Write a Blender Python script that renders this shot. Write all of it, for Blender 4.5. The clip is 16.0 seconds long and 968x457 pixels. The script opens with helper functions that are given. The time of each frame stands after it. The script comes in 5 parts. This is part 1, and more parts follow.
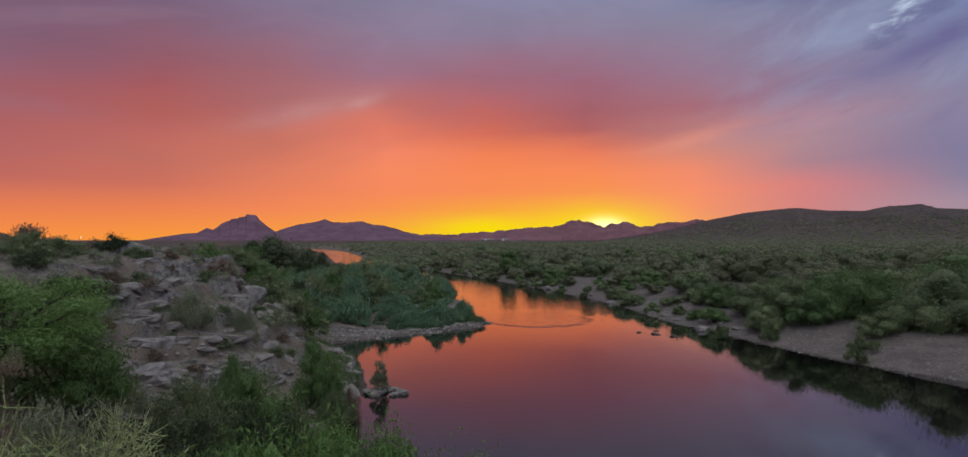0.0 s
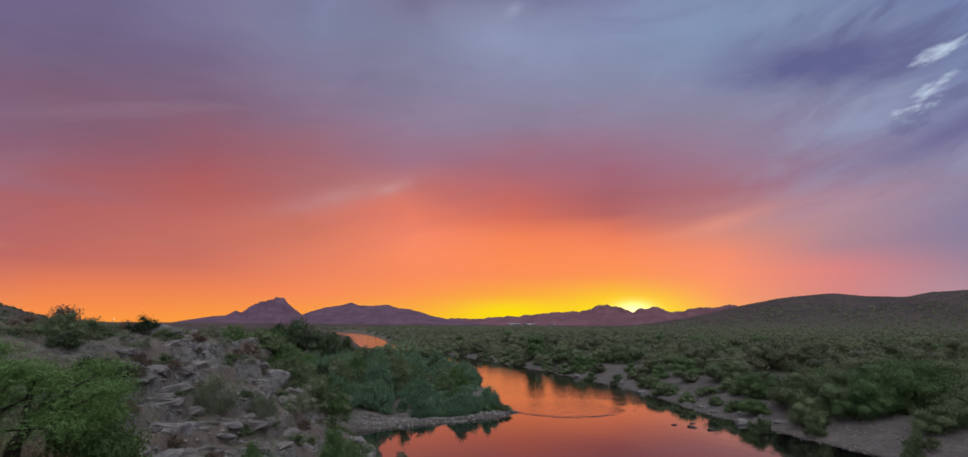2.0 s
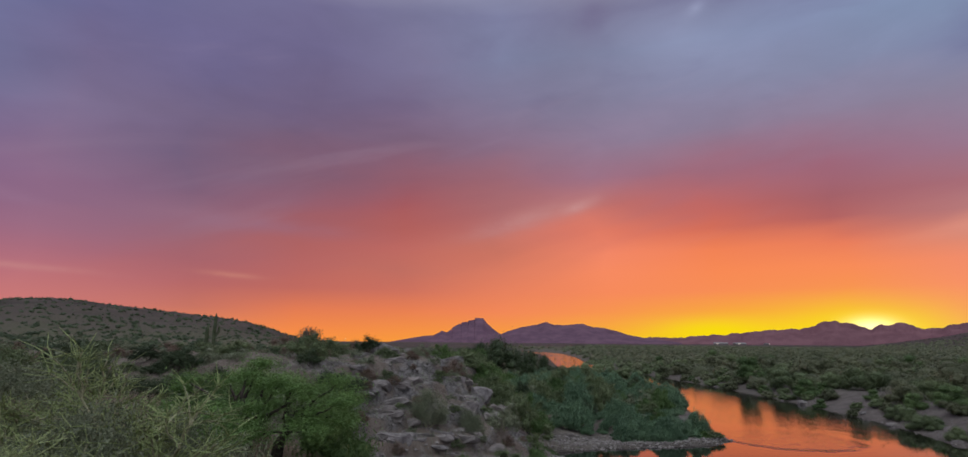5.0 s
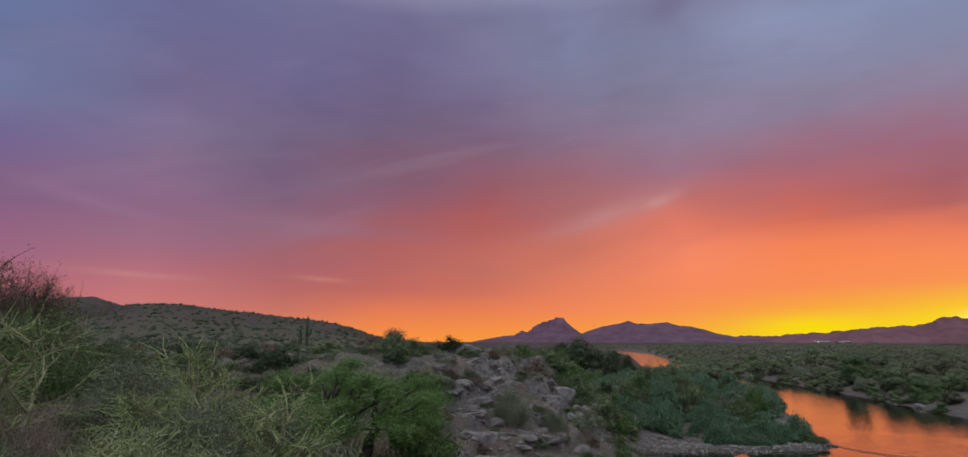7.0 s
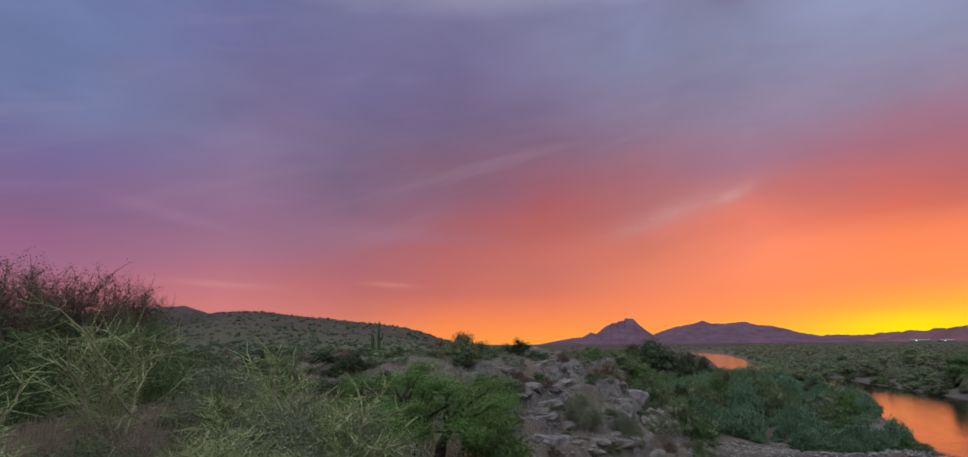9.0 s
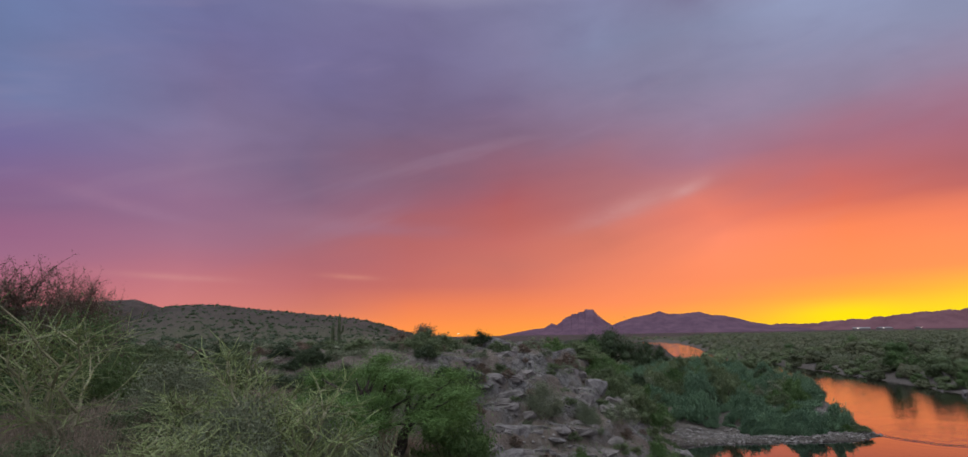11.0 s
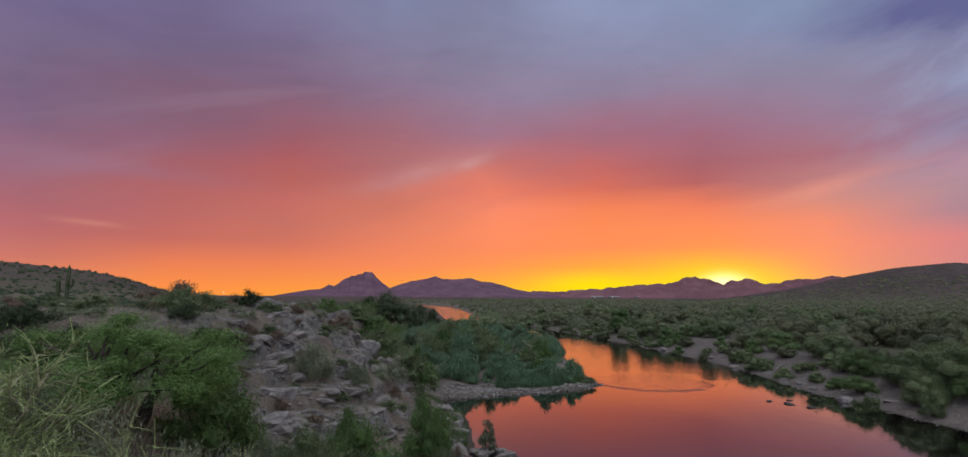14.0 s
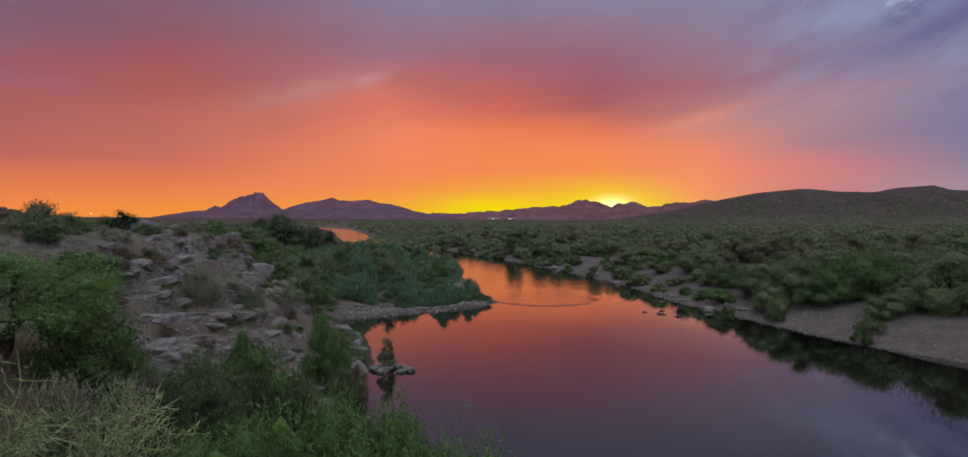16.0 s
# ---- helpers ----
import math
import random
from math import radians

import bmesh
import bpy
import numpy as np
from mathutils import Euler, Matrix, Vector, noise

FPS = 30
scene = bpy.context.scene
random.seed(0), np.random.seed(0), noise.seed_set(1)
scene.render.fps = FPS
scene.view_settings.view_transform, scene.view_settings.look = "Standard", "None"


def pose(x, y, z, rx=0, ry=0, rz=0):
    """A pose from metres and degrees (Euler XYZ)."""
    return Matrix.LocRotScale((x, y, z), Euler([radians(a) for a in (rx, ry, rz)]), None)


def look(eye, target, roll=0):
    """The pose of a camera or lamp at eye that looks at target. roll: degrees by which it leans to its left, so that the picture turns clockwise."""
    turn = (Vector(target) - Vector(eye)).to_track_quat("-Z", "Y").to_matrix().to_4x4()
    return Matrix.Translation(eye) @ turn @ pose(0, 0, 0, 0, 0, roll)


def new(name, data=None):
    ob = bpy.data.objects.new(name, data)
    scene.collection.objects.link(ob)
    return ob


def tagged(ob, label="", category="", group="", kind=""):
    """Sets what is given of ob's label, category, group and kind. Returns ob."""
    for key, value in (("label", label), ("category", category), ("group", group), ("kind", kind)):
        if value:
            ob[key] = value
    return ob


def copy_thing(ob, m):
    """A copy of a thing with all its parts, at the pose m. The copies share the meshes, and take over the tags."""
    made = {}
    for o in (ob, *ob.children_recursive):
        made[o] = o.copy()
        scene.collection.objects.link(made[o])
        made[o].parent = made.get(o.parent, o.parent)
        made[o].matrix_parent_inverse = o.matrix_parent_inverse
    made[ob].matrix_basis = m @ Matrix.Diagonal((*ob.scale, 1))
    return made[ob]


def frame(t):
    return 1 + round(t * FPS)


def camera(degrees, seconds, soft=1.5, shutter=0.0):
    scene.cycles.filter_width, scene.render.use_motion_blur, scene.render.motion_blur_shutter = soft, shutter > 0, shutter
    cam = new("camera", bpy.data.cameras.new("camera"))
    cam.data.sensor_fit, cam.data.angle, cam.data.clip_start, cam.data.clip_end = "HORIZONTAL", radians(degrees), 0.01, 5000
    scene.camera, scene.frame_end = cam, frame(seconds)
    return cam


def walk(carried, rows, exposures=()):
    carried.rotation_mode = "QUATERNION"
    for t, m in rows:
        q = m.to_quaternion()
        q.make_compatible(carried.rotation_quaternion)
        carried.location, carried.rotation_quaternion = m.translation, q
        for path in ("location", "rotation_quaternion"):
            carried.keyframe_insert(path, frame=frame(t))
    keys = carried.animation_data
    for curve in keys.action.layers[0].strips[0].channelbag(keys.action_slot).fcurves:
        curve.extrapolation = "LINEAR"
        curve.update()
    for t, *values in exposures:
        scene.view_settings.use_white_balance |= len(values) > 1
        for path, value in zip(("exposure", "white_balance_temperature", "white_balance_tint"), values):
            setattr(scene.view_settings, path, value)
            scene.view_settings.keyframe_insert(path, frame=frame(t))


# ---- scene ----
# the camera stands on the bank and turns
cam = camera(81.79, 16.0)
EYE = (0.0, 0.0, 8.0)
PATH = [
    (0, pose(*EYE, 91.20, 0.00, -0.00)),
    (0.5, pose(*EYE, 93.12, -0.10, 0.40)),
    (1, pose(*EYE, 96.13, -0.27, 0.81)),
    (1.5, pose(*EYE, 98.79, -0.24, 1.22)),
    (2, pose(*EYE, 99.76, -0.42, 2.64)),
    (2.5, pose(*EYE, 101.00, -0.76, 5.44)),
    (3, pose(*EYE, 101.41, -0.90, 8.89)),
    (3.5, pose(*EYE, 101.67, -0.81, 11.74)),
    (4, pose(*EYE, 101.67, -0.78, 15.01)),
    (4.5, pose(*EYE, 101.56, -0.57, 18.79)),
    (5, pose(*EYE, 101.52, -0.43, 22.13)),
    (7.5, pose(*EYE, 101.54, -0.03, 31.91)),
    (8, pose(*EYE, 101.65, 0.11, 33.73)),
    (8.5, pose(*EYE, 101.72, 0.26, 35.31)),
    (8.7, pose(*EYE, 101.74, 0.32, 36.00)),
    (9.5, pose(*EYE, 101.75, 0.65, 38.00)),
    (10.3, pose(*EYE, 101.40, 1.00, 37.20)),
    (10.8, pose(*EYE, 101.05, 1.10, 34.95)),
    (11, pose(*EYE, 100.89, 1.02, 33.22)),
    (11.5, pose(*EYE, 100.40, 0.46, 28.45)),
    (12, pose(*EYE, 99.98, 0.14, 24.26)),
    (12.5, pose(*EYE, 99.47, -0.13, 21.04)),
    (13, pose(*EYE, 98.82, -0.17, 18.03)),
    (13.5, pose(*EYE, 97.96, -0.28, 14.52)),
    (14, pose(*EYE, 96.98, -0.35, 10.95)),
    (14.5, pose(*EYE, 95.21, -0.42, 7.09)),
    (15, pose(*EYE, 92.79, -0.61, 4.17)),
    (15.5, pose(*EYE, 90.95, -0.54, 2.07)),
    (16, pose(*EYE, 89.06, -0.35, 0.69)),
]
walk(cam, PATH, exposures=[(0.0, -0.04), (1.5, 0.0), (3.0, 0.0), (5.0, -0.04), (7.5, -0.04), (8.0, 0.1), (11.5, 0.12), (13.0, 0.12), (16.0, -0.1)])

# ---- world: dusk sky under a broken cloud deck, the sun setting behind the far range ----
SUN_AZ, SUN_EL = -12.1, 1.3


def lin(r, g, b):
    return tuple((c / 255 / 12.92 if c <= 10 else ((c / 255 + 0.055) / 1.055) ** 2.4) for c in (r, g, b)) + (1.0,)


class Tree:
    """Builds node trees in few words."""

    def __init__(self, tree):
        self.t = tree
        self.t.nodes.clear()

    def n(self, kind):
        return self.t.nodes.new(kind)

    def link(self, a, b):
        self.t.links.new(a, b)

    def put(self, socket, v):
        if isinstance(v, bpy.types.NodeSocket):
            self.link(v, socket)
        else:
            socket.default_value = v

    def m(self, op, a, b=0.0, c=0.0):
        node = self.n("ShaderNodeMath")
        node.operation = op
        for k, v in enumerate((a, b, c)):
            self.put(node.inputs[k], v)
        return node.outputs[0]

    def mix(self, f, a, b, blend="MIX"):
        node = self.n("ShaderNodeMix")
        node.data_type, node.blend_type = "RGBA", blend
        self.put(node.inputs[0], f)
        self.put(node.inputs[6], a)
        self.put(node.inputs[7], b)
        return node.outputs[2]

    def step(self, v, a, b, lo=0.0, hi=1.0):
        node = self.n("ShaderNodeMapRange")
        node.interpolation_type = "SMOOTHSTEP"
        for k, q in enumerate((v, a, b, lo, hi)):
            self.put(node.inputs[k], q)
        return node.outputs[0]

    def ramp(self, v, stops, interp="EASE"):
        node = self.n("ShaderNodeValToRGB")
        r = node.color_ramp
        r.interpolation = interp
        while len(r.elements) < len(stops):
            r.elements.new(0.5)
        for el, (p, col) in zip(r.elements, stops):
            el.position = p
            el.color = col
        self.put(node.inputs[0], v)
        return node.outputs[0]

    def noise(self, vec, scale, detail=4.0, rough=0.5, out=0, warp=0.0):
        node = self.n("ShaderNodeTexNoise")
        if vec is not None:
            self.link(vec, node.inputs["Vector"])
        node.inputs["Scale"].default_value = scale
        node.inputs["Detail"].default_value = detail
        node.inputs["Roughness"].default_value = rough
        node.inputs["Distortion"].default_value = warp
        return node.outputs[out]

    def n_grey(self, v):
        node = self.n("ShaderNodeCombineColor")
        for k in range(3):
            self.put(node.inputs[k], v)
        return node.outputs[0]

    def xyz(self, a, b, c):
        node = self.n("ShaderNodeCombineXYZ")
        for k, v in enumerate((a, b, c)):
            self.put(node.inputs[k], v)
        return node.outputs[0]


def sky_column(stops):
    return [(e / 60.0, lin(*c)) for e, c in stops]


world = bpy.data.worlds.new("dusk_sky")
world.use_nodes = True
scene.world = world
w = Tree(world.node_tree)
coord = w.n("ShaderNodeTexCoord").outputs["Generated"]
sep = w.n("ShaderNodeSeparateXYZ")
w.link(coord, sep.inputs[0])
RAD = 57.29578
elev = w.m("MULTIPLY", w.m("ARCSINE", sep.outputs[2]), RAD)
azim = w.m("MULTIPLY", w.m("ARCTAN2", w.m("MULTIPLY", sep.outputs[0], -1.0), sep.outputs[1]), RAD)
flat = w.xyz(w.m("MULTIPLY", azim, 0.03), w.m("MULTIPLY", elev, 0.075), 0.0)
# slanted cloud streaks, rising towards the sun's right
slant = w.xyz(w.m("ADD", w.m("MULTIPLY", azim, 0.02), w.m("MULTIPLY", elev, 0.02)), w.m("ADD", w.m("MULTIPLY", elev, 0.085), w.m("MULTIPLY", azim, 0.016)), 3.7)
n1 = w.m("SUBTRACT", w.noise(flat, 1.3, 4.0, 0.5, 0, 0.2), 0.5)
n2 = w.m("SUBTRACT", w.noise(slant, 1.5, 4.0, 0.5, 0, 0.3), 0.5)
lift = w.step(elev, 1.0, 12.0)
e2 = w.m("ADD", elev, w.m("MULTIPLY", lift, w.m("ADD", w.m("MULTIPLY", n1, 2.6), w.m("MULTIPLY", n2, 4.2))))
a2 = w.m("ADD", azim, w.m("MULTIPLY", n2, 9.0))
u = w.m("DIVIDE", e2, 60.0)
HIGH = (252, 253, 255)
LEVELS = (0, 1, 3, 5, 7, 9, 11, 13, 16, 20, 24, 28, 32)


def deck_column(az, *colours):
    """The cloud deck's colours at one bearing, from the horizon up."""
    return az, w.ramp(u, sky_column(list(zip(LEVELS, colours)) + [(58, HIGH)]), "LINEAR")


columns = [
    deck_column(76, (192, 120, 118), (195, 118, 118), (192, 106, 116), (168, 102, 124), (154, 102, 130), (148, 97, 129), (132, 96, 130), (124, 98, 138), (115, 104, 148), (110, 117, 156), (107, 118, 157), (109, 122, 163), (110, 124, 167)),
    deck_column(61, (224, 128, 106), (222, 124, 112), (208, 122, 118), (194, 116, 122), (174, 110, 126), (158, 109, 132), (146, 105, 132), (145, 107, 136), (136, 110, 140), (130, 114, 146), (119, 107, 142), (111, 106, 146), (106, 109, 148)),
    deck_column(50, (248, 148, 82), (238, 138, 92), (206, 118, 100), (188, 106, 104), (172, 102, 109), (160, 103, 116), (148, 106, 126), (132, 98, 122), (119, 98, 126), (117, 100, 129), (113, 103, 139), (115, 107, 145), (117, 113, 149)),
    deck_column(40, (255, 150, 66), (252, 141, 72), (234, 126, 84), (197, 107, 96), (188, 104, 100), (179, 100, 99), (165, 96, 102), (154, 97, 111), (134, 94, 113), (120, 98, 124), (117, 102, 133), (113, 104, 139), (118, 111, 147)),
    deck_column(30, (255, 156, 60), (253, 148, 68), (240, 130, 82), (212, 115, 94), (197, 111, 98), (195, 106, 98), (183, 98, 93), (170, 92, 96), (150, 94, 107), (128, 100, 123), (124, 109, 139), (126, 119, 150), (123, 119, 151)),
    deck_column(20, (255, 162, 58), (254, 155, 66), (250, 138, 88), (238, 131, 94), (226, 126, 98), (205, 116, 98), (187, 108, 104), (176, 108, 110), (160, 104, 115), (142, 112, 134), (129, 122, 150), (128, 130, 160), (128, 128, 160)),
    deck_column(10, (255, 190, 40), (255, 176, 54), (255, 150, 80), (254, 140, 92), (254, 140, 98), (250, 137, 103), (230, 124, 101), (193, 115, 112), (161, 115, 134), (146, 126, 150), (133, 127, 153), (130, 131, 159), (126, 122, 150)),
    deck_column(0, (255, 222, 20), (255, 206, 32), (255, 168, 62), (255, 143, 85), (255, 139, 85), (249, 132, 86), (218, 111, 89), (200, 105, 98), (163, 108, 124), (146, 128, 152), (139, 137, 165), (142, 148, 178), (136, 136, 165)),
    deck_column(-10, (255, 226, 30), (255, 216, 36), (255, 180, 58), (255, 148, 82), (255, 141, 89), (240, 127, 92), (184, 100, 98), (168, 98, 105), (163, 105, 123), (146, 128, 152), (137, 139, 167), (138, 146, 178), (128, 132, 166)),
    deck_column(-20, (255, 170, 84), (255, 166, 92), (255, 152, 100), (254, 146, 106), (247, 142, 109), (216, 138, 120), (188, 124, 124), (172, 110, 120), (155, 121, 143), (142, 133, 157), (134, 142, 172), (132, 148, 178), (130, 142, 174)),
    deck_column(-30, (206, 134, 130), (208, 134, 130), (216, 134, 130), (222, 132, 128), (180, 133, 142), (180, 139, 148), (172, 133, 150), (152, 124, 149), (140, 129, 157), (131, 129, 159), (120, 127, 160), (126, 138, 170), (126, 138, 170)),
    deck_column(-41, (168, 146, 160), (169, 146, 161), (166, 144, 160), (140, 130, 156), (135, 125, 155), (140, 129, 158), (142, 132, 159), (138, 136, 165), (124, 128, 166), (126, 138, 176), (118, 130, 168), (116, 128, 166), (116, 128, 166)),
]
col = columns[0][1]
for (az0, _), (az1, tint) in zip(columns, columns[1:]):
    span = w.n("ShaderNodeMapRange")
    for k, q in enumerate((a2, az0, az1, 0.0, 1.0)):
        w.put(span.inputs[k], q)
    col = w.mix(span.outputs[0], col, tint)
# behind the camera and overhead: an even pale grey-blue deck
turn = w.m("ABSOLUTE", w.m("ADD", azim, -15.0))
col = w.mix(w.step(turn, 80.0, 125.0), col, w.ramp(u, [(0.0, lin(152, 148, 163)), (0.35, lin(214, 214, 227)), (1.0, (1.12, 1.13, 1.18, 1.0))], "LINEAR"))
# soft pale and dark drifts in the deck
drift = w.noise(slant, 2.2, 4.0, 0.5, 0, 0.5)
col = w.mix(w.m("MULTIPLY", w.m("MULTIPLY", w.step(drift, 0.54, 0.76), w.step(elev, 6.0, 14.0)), 0.16), col, lin(172, 148, 168))
drift2 = w.noise(flat, 2.1, 5.0, 0.5, 0, 0.6)
col = w.mix(w.m("MULTIPLY", w.m("MULTIPLY", w.step(drift2, 0.48, 0.26), w.step(elev, 12.0, 22.0)), 0.2), col, lin(98, 86, 122))


def streak(az, el, slope, length, width, power):
    """A soft cloud band through a point of the sky, slope in degrees up per degree right."""
    da = w.m("SUBTRACT", az, azim)
    de = w.m("SUBTRACT", w.m("SUBTRACT", elev, el), w.m("MULTIPLY", da, slope))
    p = w.m("ADD", w.m("POWER", w.m("ABSOLUTE", w.m("DIVIDE", da, length)), 2.0), w.m("POWER", w.m("ABSOLUTE", w.m("DIVIDE", w.m("ADD", de, w.m("MULTIPLY", n2, width * 3.0)), width)), 2.0))
    body = w.m("MULTIPLY", w.m("EXPONENT", w.m("MULTIPLY", p, -1.0)), w.m("ADD", 0.55, w.m("MULTIPLY", w.m("SUBTRACT", ragged, 0.35), 1.5)))
    return w.m("MAXIMUM", w.m("MINIMUM", w.m("MULTIPLY", body, power), 1.0), 0.0)


ragged = w.noise(flat, 7.0, 6.0, 0.6, 0, 0.5)
# a mottled underside, strongest high up and to the right of the sun
mottle = w.m("SUBTRACT", w.noise(flat, 3.6, 5.0, 0.55, 0, 0.4), 0.5)
col = w.mix(1.0, col, w.n_grey(w.m("ADD", 1.0, w.m("MULTIPLY", mottle, w.m("MULTIPLY", w.step(elev, 9.0, 22.0), 0.24)))), "MULTIPLY")
broken = w.m("MULTIPLY", w.step(azim, -18.0, -33.0), w.m("MULTIPLY", w.step(elev, 8.0, 14.0), w.step(azim, -75.0, -55.0)))
patchy = w.noise(w.xyz(w.m("MULTIPLY", azim, 0.05), w.m("ADD", w.m("MULTIPLY", elev, 0.13), w.m("MULTIPLY", azim, 0.035)), 8.3), 2.6, 7.0, 0.58, 0, 0.5)
col = w.mix(w.m("MULTIPLY", broken, w.m("MULTIPLY", w.step(patchy, 0.48, 0.72), 0.42)), col, lin(158, 166, 192))
col = w.mix(w.m("MULTIPLY", broken, w.m("MULTIPLY", w.step(patchy, 0.48, 0.34), 0.55)), col, lin(98, 98, 138))
col = w.mix(streak(17.5, 12.0, 0.25, 5.5, 1.25, 0.7), col, lin(198, 142, 140))
col = w.mix(streak(12.2, 13.4, 0.3, 1.6, 0.6, 0.7), col, lin(206, 150, 148))
col = w.mix(streak(46.5, 6.0, -0.06, 2.2, 0.25, 0.75), col, lin(208, 134, 118))
col = w.mix(streak(62.0, 5.6, -0.04, 4.5, 0.3, 0.5), col, lin(206, 140, 136))
col = w.mix(streak(66.0, 11.6, -0.2, 5.0, 0.6, 0.5), col, lin(160, 120, 146))
col = w.mix(streak(45.0, 10.7, -0.03, 8.0, 0.8, 0.5), col, lin(156, 112, 132))
col = w.mix(streak(-20.5, 9.8, 0.2, 4.0, 0.8, 0.6), col, lin(238, 152, 130))
col = w.mix(streak(-29.0, 10.4, 0.12, 6.0, 0.9, 0.5), col, lin(190, 150, 160))
col = w.mix(streak(-4.0, 33.6, 0.05, 9.0, 1.9, 1.4), col, lin(112, 108, 144))
col = w.mix(streak(10.2, 32.0, 0.2, 1.8, 2.4, 0.7), col, lin(116, 108, 140))
col = w.mix(streak(-0.4, 31.0, 0.3, 0.9, 0.6, 0.7), col, lin(164, 168, 198))
col = w.mix(streak(-30.0, 22.6, -0.05, 7.5, 1.5, 1.5), col, lin(100, 100, 143))
col = w.mix(streak(-39.0, 15.8, 0.42, 4.5, 1.0, 1.3), col, lin(112, 108, 150))
col = w.mix(streak(-34.0, 14.4, 0.1, 6.0, 0.8, 0.5), col, lin(128, 118, 152))
col = w.mix(streak(-33.0, 17.6, 0.15, 3.6, 1.1, 0.8), col, lin(152, 162, 192))
torn = w.noise(w.xyz(w.m("MULTIPLY", azim, 0.12), w.m("ADD", w.m("MULTIPLY", elev, 0.3), w.m("MULTIPLY", azim, 0.09)), 1.3), 3.0, 7.0, 0.62, 0, 0.6)
hole = w.m("ADD", streak(-37.2, 18.4, 0.4, 2.6, 1.1, 1.3), streak(-38.5, 21.6, 0.25, 3.5, 0.9, 1.0))
hole = w.step(w.m("ADD", w.m("MULTIPLY", hole, 0.75), w.m("MULTIPLY", w.m("SUBTRACT", torn, 0.5), 1.1)), 0.34, 0.8)
col = w.mix(hole, col, lin(196, 208, 226))


def glow(az, el, wa, we, power):
    p = w.m("POWER", w.m("DIVIDE", w.m("SUBTRACT", azim, az), wa), 2.0)
    q = w.m("POWER", w.m("DIVIDE", w.m("SUBTRACT", elev, el), we), 2.0)
    return w.m("MULTIPLY", w.m("EXPONENT", w.m("MULTIPLY", w.m("ADD", p, q), -1.0)), power)


col = w.mix(glow(-12.0, 0.9, 5.6, 2.1, 0.9), col, lin(255, 226, 10))
col = w.mix(glow(0.0, 1.1, 4.6, 1.1, 0.8), col, lin(255, 226, 6))
col = w.mix(glow(-12.2, 1.4, 1.7, 0.8, 1.0), col, (1.7, 1.45, 0.6, 1.0))
col = w.mix(1.0, col, (0.962, 1.0, 1.022, 1.0), "MULTIPLY")
hue = w.n("ShaderNodeTexSky")
hue.sky_type, hue.sun_disc = "NISHITA", False
hue.sun_elevation, hue.sun_rotation = radians(SUN_EL), radians(-SUN_AZ)
clouds = w.n("ShaderNodeBackground")
w.link(col, clouds.inputs["Color"])
clear = w.n("ShaderNodeBackground")
clear.inputs["Strength"].default_value = 0.1
w.link(hue.outputs[0], clear.inputs["Color"])
deck = w.n("ShaderNodeMixShader")
deck.inputs[0].default_value = 0.995
w.link(clear.outputs[0], deck.inputs[1])
w.link(clouds.outputs[0], deck.inputs[2])
w.link(deck.outputs[0], w.n("ShaderNodeOutputWorld").inputs["Surface"])

sun_data = bpy.data.lights.new("sun", "SUN")
sun_data.energy, sun_data.angle, sun_data.color = 0.6, radians(2.0), (1.0, 0.62, 0.35)
sun = new("sun", sun_data)
sun.matrix_world = look((0, 0, 0), (math.sin(radians(SUN_AZ)) , -math.cos(radians(SUN_AZ)), -math.tan(radians(SUN_EL))))

# ---- materials ----
def material(name, build):
    mat = bpy.data.materials.new(name)
    mat.use_nodes = True
    t = Tree(mat.node_tree)
    bsdf = t.n("ShaderNodeBsdfPrincipled")
    out = t.n("ShaderNodeOutputMaterial")
    t.link(bsdf.outputs[0], out.inputs["Surface"])
    build(t, bsdf, out)
    return mat


def bump(t, bsdf, height, strength, distance):
    node = t.n("ShaderNodeBump")
    node.inputs["Strength"].default_value = strength
    node.inputs["Distance"].default_value = distance
    t.link(height, node.inputs["Height"])
    t.link(node.outputs[0], bsdf.inputs["Normal"])


